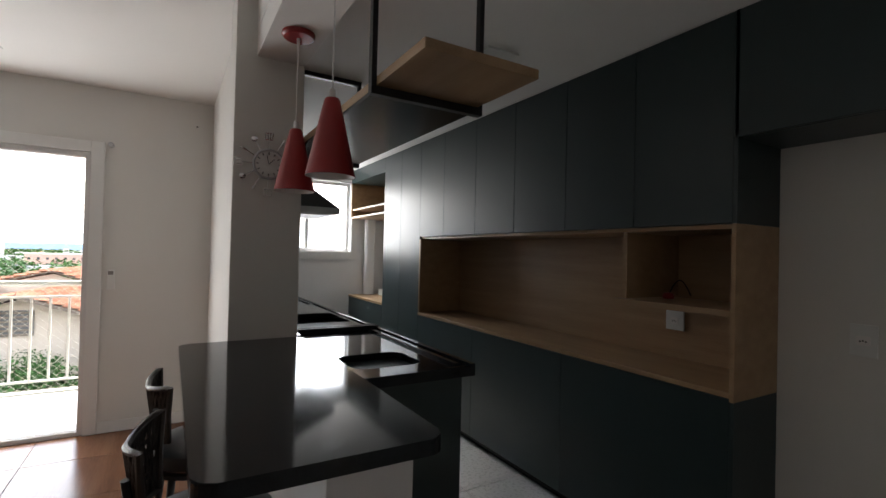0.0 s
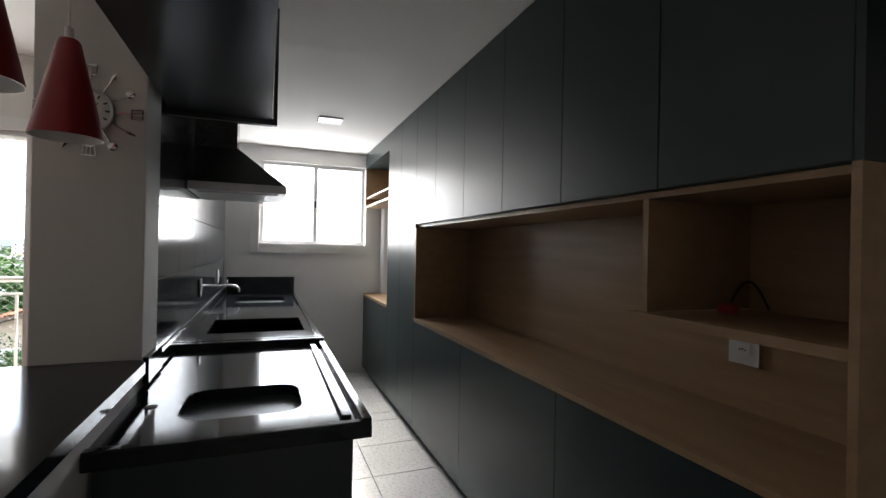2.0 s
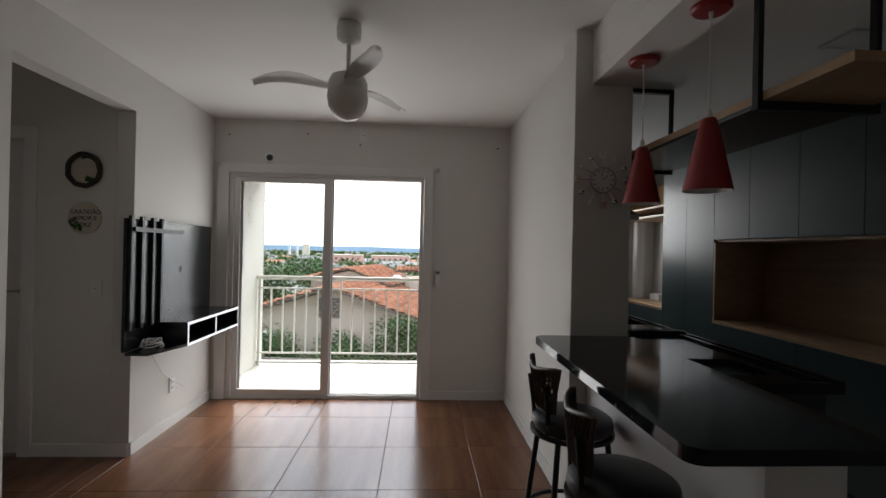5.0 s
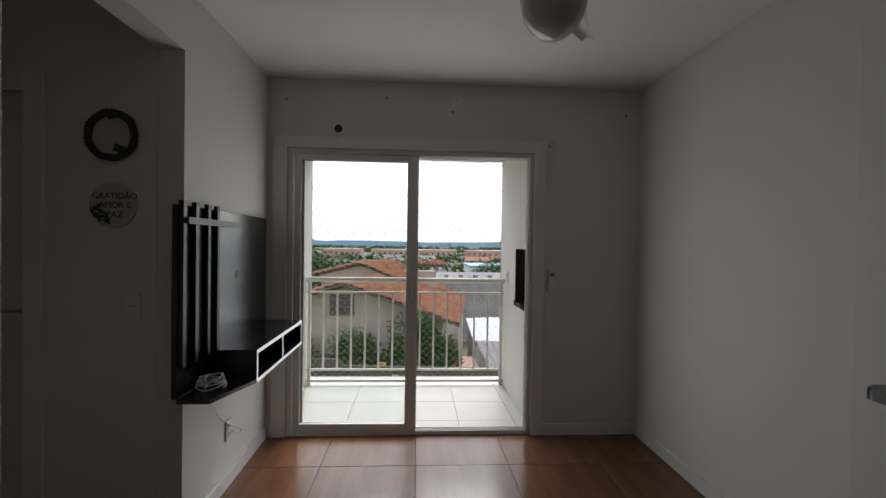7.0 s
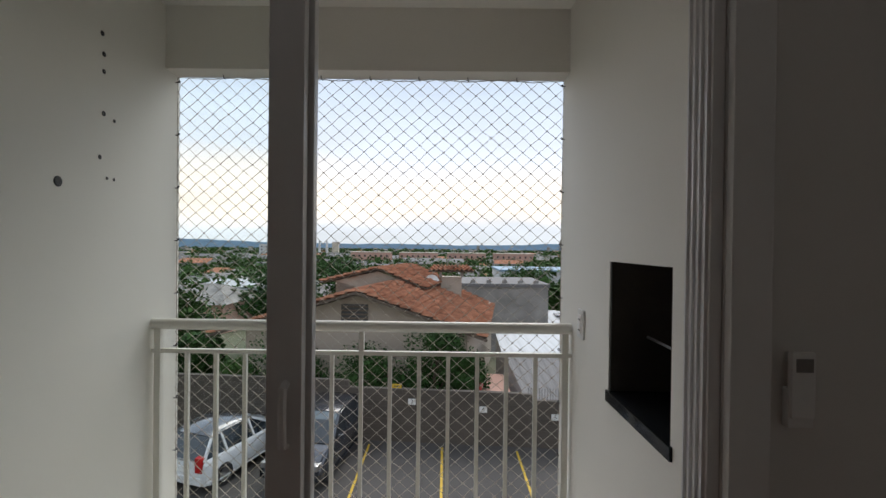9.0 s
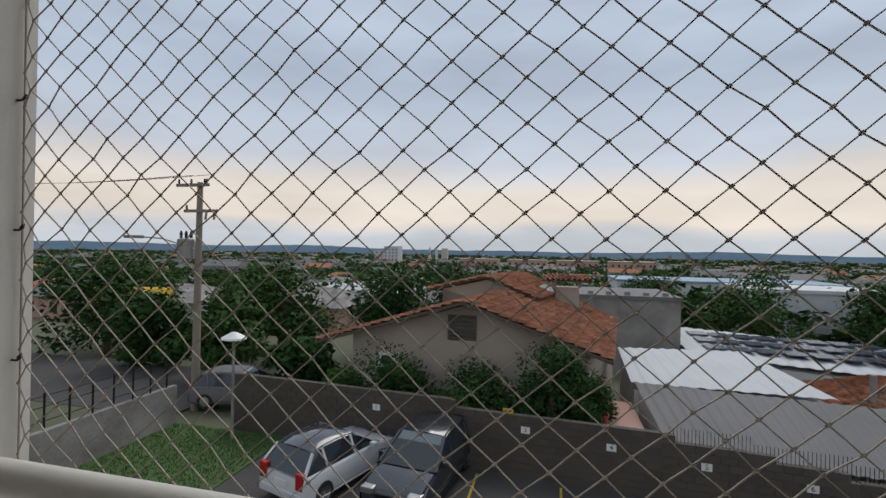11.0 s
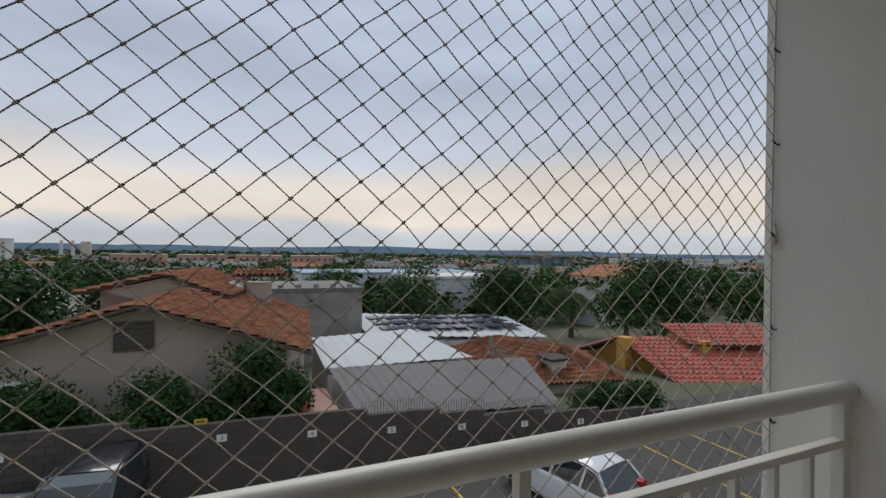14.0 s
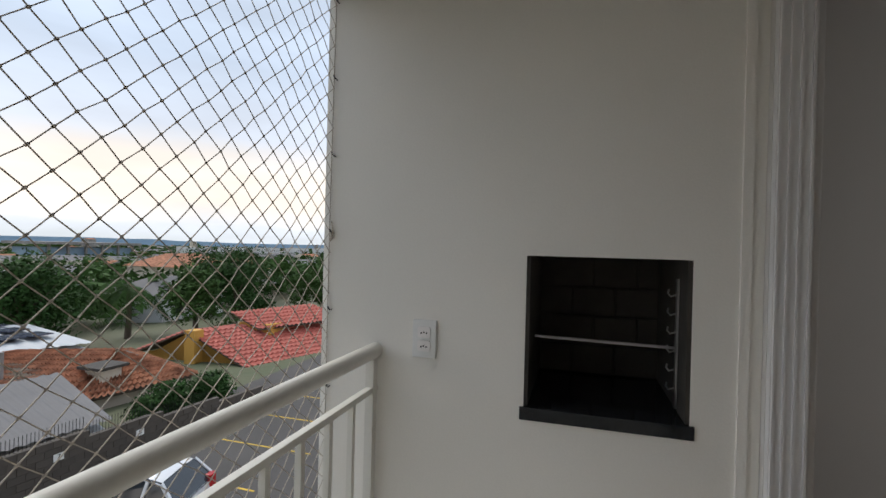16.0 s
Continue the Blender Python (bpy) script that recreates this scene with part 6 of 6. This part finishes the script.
def block_house(x, y, w, d, h, wall, roof, label, name="house", wins=True, flat=False):
    z = ground_z(x, y)
    t = thing(name, label, "house" if name == "house" else "building", (x, y, z), "houses of the town" if name == "house" else "")
    part("wall", B(x - w / 2, y - d / 2, z - 1, x + w / 2, y + d / 2, z + h), wall, t)
    if flat:
        part("roof", B(x - w / 2 - 0.2, y - d / 2 - 0.2, z + h, x + w / 2 + 0.2, y + d / 2 + 0.2, z + h + 0.35), roof, t)
    else:
        bm = bmesh.new()
        e = 0.5
        v = [bm.verts.new(p) for p in ((x - w / 2 - e, y - d / 2 - e, z + h - 0.1), (x + w / 2 + e, y - d / 2 - e, z + h - 0.1), (x + w / 2 + e, y + d / 2 + e, z + h - 0.1), (x - w / 2 - e, y + d / 2 + e, z + h - 0.1), (x - w * 0.28, y, z + h + 0.2 * d), (x + w * 0.28, y, z + h + 0.2 * d))]
        for f in ((0, 1, 5, 4), (2, 3, 4, 5), (1, 2, 5), (3, 0, 4), (3, 2, 1, 0)):
            bm.faces.new([v[i] for i in f])
        part("roof", bm, roof, t)
    if wins:
        nf = max(1, int(h / 2.9))
        nw = max(2, int(w / 3.2))
        for f in range(nf):
            for k in range(nw):
                xc = x - w / 2 + w * (k + 0.5) / nw
                part("window", B(xc - 0.55, y - d / 2 - 0.06, z + f * 2.9 + 1.0, xc + 0.55, y - d / 2 + 0.05, z + f * 2.9 + 2.2), M_WINB, t)
    return t


walls_, roofs_ = (M_CREAMB, M_WHITEB, M_HOUSE, M_PINKB), (M_ROOF, M_SHEETG, M_SHEETG, M_CONC, M_CONC)
spots = []
for k in range(46):
    for _ in range(40):
        x, y = random.uniform(-90, 110), random.uniform(48, 150)
        if abs(x) < y * 1.35 + 5 and all((x - a) ** 2 + (y - b) ** 2 > 150 for a, b in spots):
            break
    spots.append((x, y))
    block_house(x, y, random.uniform(7, 14), random.uniform(7, 10), random.choice((2.9, 3.0, 3.2, 3.4)), random.choice(walls_), random.choice(roofs_), "small plastered town house under a pitched roof")
block_house(24, 62, 12, 9, 6.2, M_WHITEB, M_WHITEB, "plain white flat-roofed commercial building", "commercial_building", False, True)
block_house(70, 78, 14, 11, 6.5, M_CREAMB, M_ROOF, "cream three-storey house with a red roof")
block_house(26, 95, 34, 14, 7.2, M_WHITEB, M_BLUEB, "long white building with a row of windows", "office_building", True, True)
block_house(-40, 75, 26, 16, 4, M_WHITEB, M_SHEETW, "low warehouse with a white roof", "warehouse", False, True)
block_house(-26, 62, 16, 12, 4.5, M_CONC, M_SHEETW, "grey warehouse with a pale sheet roof", "warehouse", False, True)
for k in range(4):
    block_house(-48 + k * 30, 300, 24, 14, 9.5, M_PINKB, M_CREAMB, "pink and cream apartment block in the distance", "apartment_block", True, True)
block_house(-150, 420, 14, 12, 19, M_WHITEB, M_WHITEB, "white apartment tower in the distance", "apartment_tower", True, True)
block_house(-164, 425, 9, 12, 15, M_WHITEB, M_WHITEB, "white apartment tower in the distance", "apartment_tower", True, True)
for k in range(7):
    block_house(330 + k * 34, 330 - k * 12, 24, 14, 10, M_WHITEB, M_CREAMB, "long white apartment block in the distance", "apartment_block", True, True)
for x in (-240, -226):
    t = thing("chimney_stack", "slim white industrial chimney in the distance", "chimney", (x, 880, -20), "chimney stacks")
    part("stack", tube(bmesh.new(), [(x, 880, -20), (x, 880, 8)], [2.6, 1.9], 10), M_WHITEB, t)
stad = thing("stadium_stand", "blue covered stadium stand in the distance", "stadium", (180, 250, -18))
part("stand", B(160, 252, -19, 205, 275, -3), M_BLUEB, stad)
part("roof", B(157, 248, -1.5, 208, 278, -0.2), M_CONC, stad)
for k in range(6):
    part("column", B(160 + k * 8.8, 250, -18, 161 + k * 8.8, 251, -1.5), M_CONC, stad)
part("banner", B(215, 262, -16, 285, 270, -8), M_ROOFR, stad, "long red low roof")

verts, faces, mats = [], [], []
for k in range(1000):  # distant roofs
    d = 210 * (13 ** random.random())
    a = radians(random.uniform(-62, 75))
    x, y = d * math.sin(a), d * math.cos(a)
    if y < 100:
        continue
    z = ground_z(x, y) - 0.5
    w, dd, h = random.uniform(6, 26), random.uniform(6, 14), random.choice((2.5, 3, 3, 3.5, 4, 5)) + 0.5
    if random.random() < 0.03 and d > 900:
        w, h = 14, random.uniform(14, 30)
    i = len(verts)
    verts += [(x - w / 2, y - dd / 2, z), (x + w / 2, y - dd / 2, z), (x + w / 2, y + dd / 2, z), (x - w / 2, y + dd / 2, z), (x - w / 2, y - dd / 2, z + h), (x + w / 2, y - dd / 2, z + h), (x + w / 2, y + dd / 2, z + h), (x - w / 2, y + dd / 2, z + h), (x - w / 2, y, z + h + 1.8), (x + w / 2, y, z + h + 1.8)]
    faces += [tuple(i + j for j in f) for f in ((0, 1, 5, 4), (1, 2, 6, 9, 5), (3, 0, 4, 8, 7), (4, 5, 9, 8), (6, 7, 8, 9))]
    wm, rm = random.randrange(3), random.choice((3, 4, 4, 5, 5, 6, 6))
    mats += [wm, wm, wm, rm, rm]
me = bpy.data.meshes.new("distant_houses")
me.from_pydata(verts, [], faces)
for m in (M_CREAMB, M_CONC, M_CONC, M_ROOF, M_SHEETG, M_SHEETG, M_SHEETG):
    me.materials.append(m)
me.polygons.foreach_set("material_index", mats)
tagged(new("distant_houses", me), "countless small houses of the far town", "houses", "", "stuff")

def woods(name, count, d0, spread, leafsize, label, seed):
    rnd = random.Random(seed)
    verts, faces = [], []
    for _ in range(count):
        d = d0 * (spread ** rnd.random())
        a = radians(rnd.uniform(-64, 76))
        x, y = d * math.sin(a), d * math.cos(a)
        if y < 50:
            continue
        z = ground_z(x, y)
        w, h = rnd.uniform(4, 9) * (1 + d / 1500), rnd.uniform(4, 7.5)
        for _ in range(46 if d < 300 else 22):
            u = rnd.uniform(0, 6.283)
            r = w * 0.5 * math.sqrt(rnd.random())
            c = (x + r * math.cos(u), y + r * math.sin(u), z + h * (0.25 + 0.75 * rnd.random() * math.sqrt(max(0.05, 1 - (2 * r / w) ** 2))))
            s = leafsize * (1 + d / 400) * rnd.uniform(0.5, 1.2)
            i = len(verts)
            for q in range(4):
                verts.append((c[0] + s * rnd.uniform(-1, 1), c[1] + s * rnd.uniform(-1, 1), c[2] + s * rnd.uniform(-0.7, 0.7)))
            faces += [(i, i + 1, i + 2), (i, i + 2, i + 3)]
    me = bpy.data.meshes.new(name)
    me.from_pydata(verts, [], faces)
    me.materials.append(M_LEAF2)
    tagged(new(name, me), label, "trees", "", "stuff")


woods("town_trees", 1700, 58, 5, 0.75, "many leafy trees between the houses of the town", 31)
woods("distant_trees", 7000, 230, 9, 0.9, "far belts of trees across the plain", 32)

# ---- floor and wall tiles ----
def tiles(parent_name, name, x0, x1, y0, y1, tx, ty, ox, oy, material, z=0.0, gap=0.003):
    par = bpy.data.objects[parent_name]
    cache = {}
    i0, i1 = math.floor((x0 - ox) / tx), math.ceil((x1 - ox) / tx)
    j0, j1 = math.floor((y0 - oy) / ty), math.ceil((y1 - oy) / ty)
    for i in range(i0, i1):
        for j in range(j0, j1):
            a, b = max(x0, ox + i * tx), min(x1, ox + (i + 1) * tx)
            c, d = max(y0, oy + j * ty), min(y1, oy + (j + 1) * ty)
            if b - a < 0.01 or d - c < 0.01:
                continue
            key = (round(b - a, 3), round(d - c, 3))
            if key not in cache:
                me = bpy.data.meshes.new(name)
                w, h = (b - a - gap) / 2, (d - c - gap) / 2
                q = box(bmesh.new(), -w, -h, -0.010, w, h, 0, bevel=0.0015, seg=1)
                q.to_mesh(me)
                q.free()
                me.materials.append(material)
                cache[key] = me
            ob = new(name, cache[key])
            ob.parent = par
            ob.location = ((a + b) / 2, (c + d) / 2, z)


tiles("floor", "floor_tile", -2.33, 0.46, -1.6, 4.66, 0.61, 0.60, -1.225, 3.59, M_FLOORW)
tiles("floor", "floor_tile", -4.2, -2.332, 2.49, 3.45, 0.61, 0.60, -1.225, 3.59, M_FLOORW)
tiles("floor", "floor_tile", 0.462, 2.62, -1.6, 2.64, 0.45, 0.45, 1.75, 3.58, M_FLOORK)
tiles("floor", "floor_tile", 0.70, 2.62, 2.642, 4.66, 0.45, 0.45, 1.75, 3.58, M_FLOORK)
tiles("floor_kitchen", "floor_tile", 0.70, 2.62, 4.66, 6.03, 0.45, 0.45, 1.75, 3.58, M_FLOORK)
tiles("floor_balcony", "floor_tile", WL, WX, 4.757, YN + 0.02, 0.45, 0.45, -1.33, 4.95, M_FLOORB)
par = bpy.data.objects["wall_between"]
cache = {}
for r in range(4):
    for k in range(6):
        y0, y1 = 2.864 + k * 0.53, min(6.026, 2.864 + (k + 1) * 0.53)
        z0 = 0.967 + r * 0.29
        key = round(y1 - y0, 3)
        if key not in cache:
            me = bpy.data.meshes.new("wall_tile")
            q = box(bmesh.new(), 0, -(y1 - y0) / 2 + 0.0015, 0, 0.010, (y1 - y0) / 2 - 0.0015, 0.287, bevel=0.0012, seg=1)
            q.to_mesh(me)
            q.free()
            me.materials.append(M_TILEK)
            cache[key] = me
        ob = new("wall_tile", cache[key])
        ob.parent, ob.location = par, (0.7045, (y0 + y1) / 2, z0)
struct("trim_tile_bed", B(0.7005, 2.864, 0.966, 0.7055, 6.026, 2.13), M_GROUT, "light grout bed behind the wall tiles")
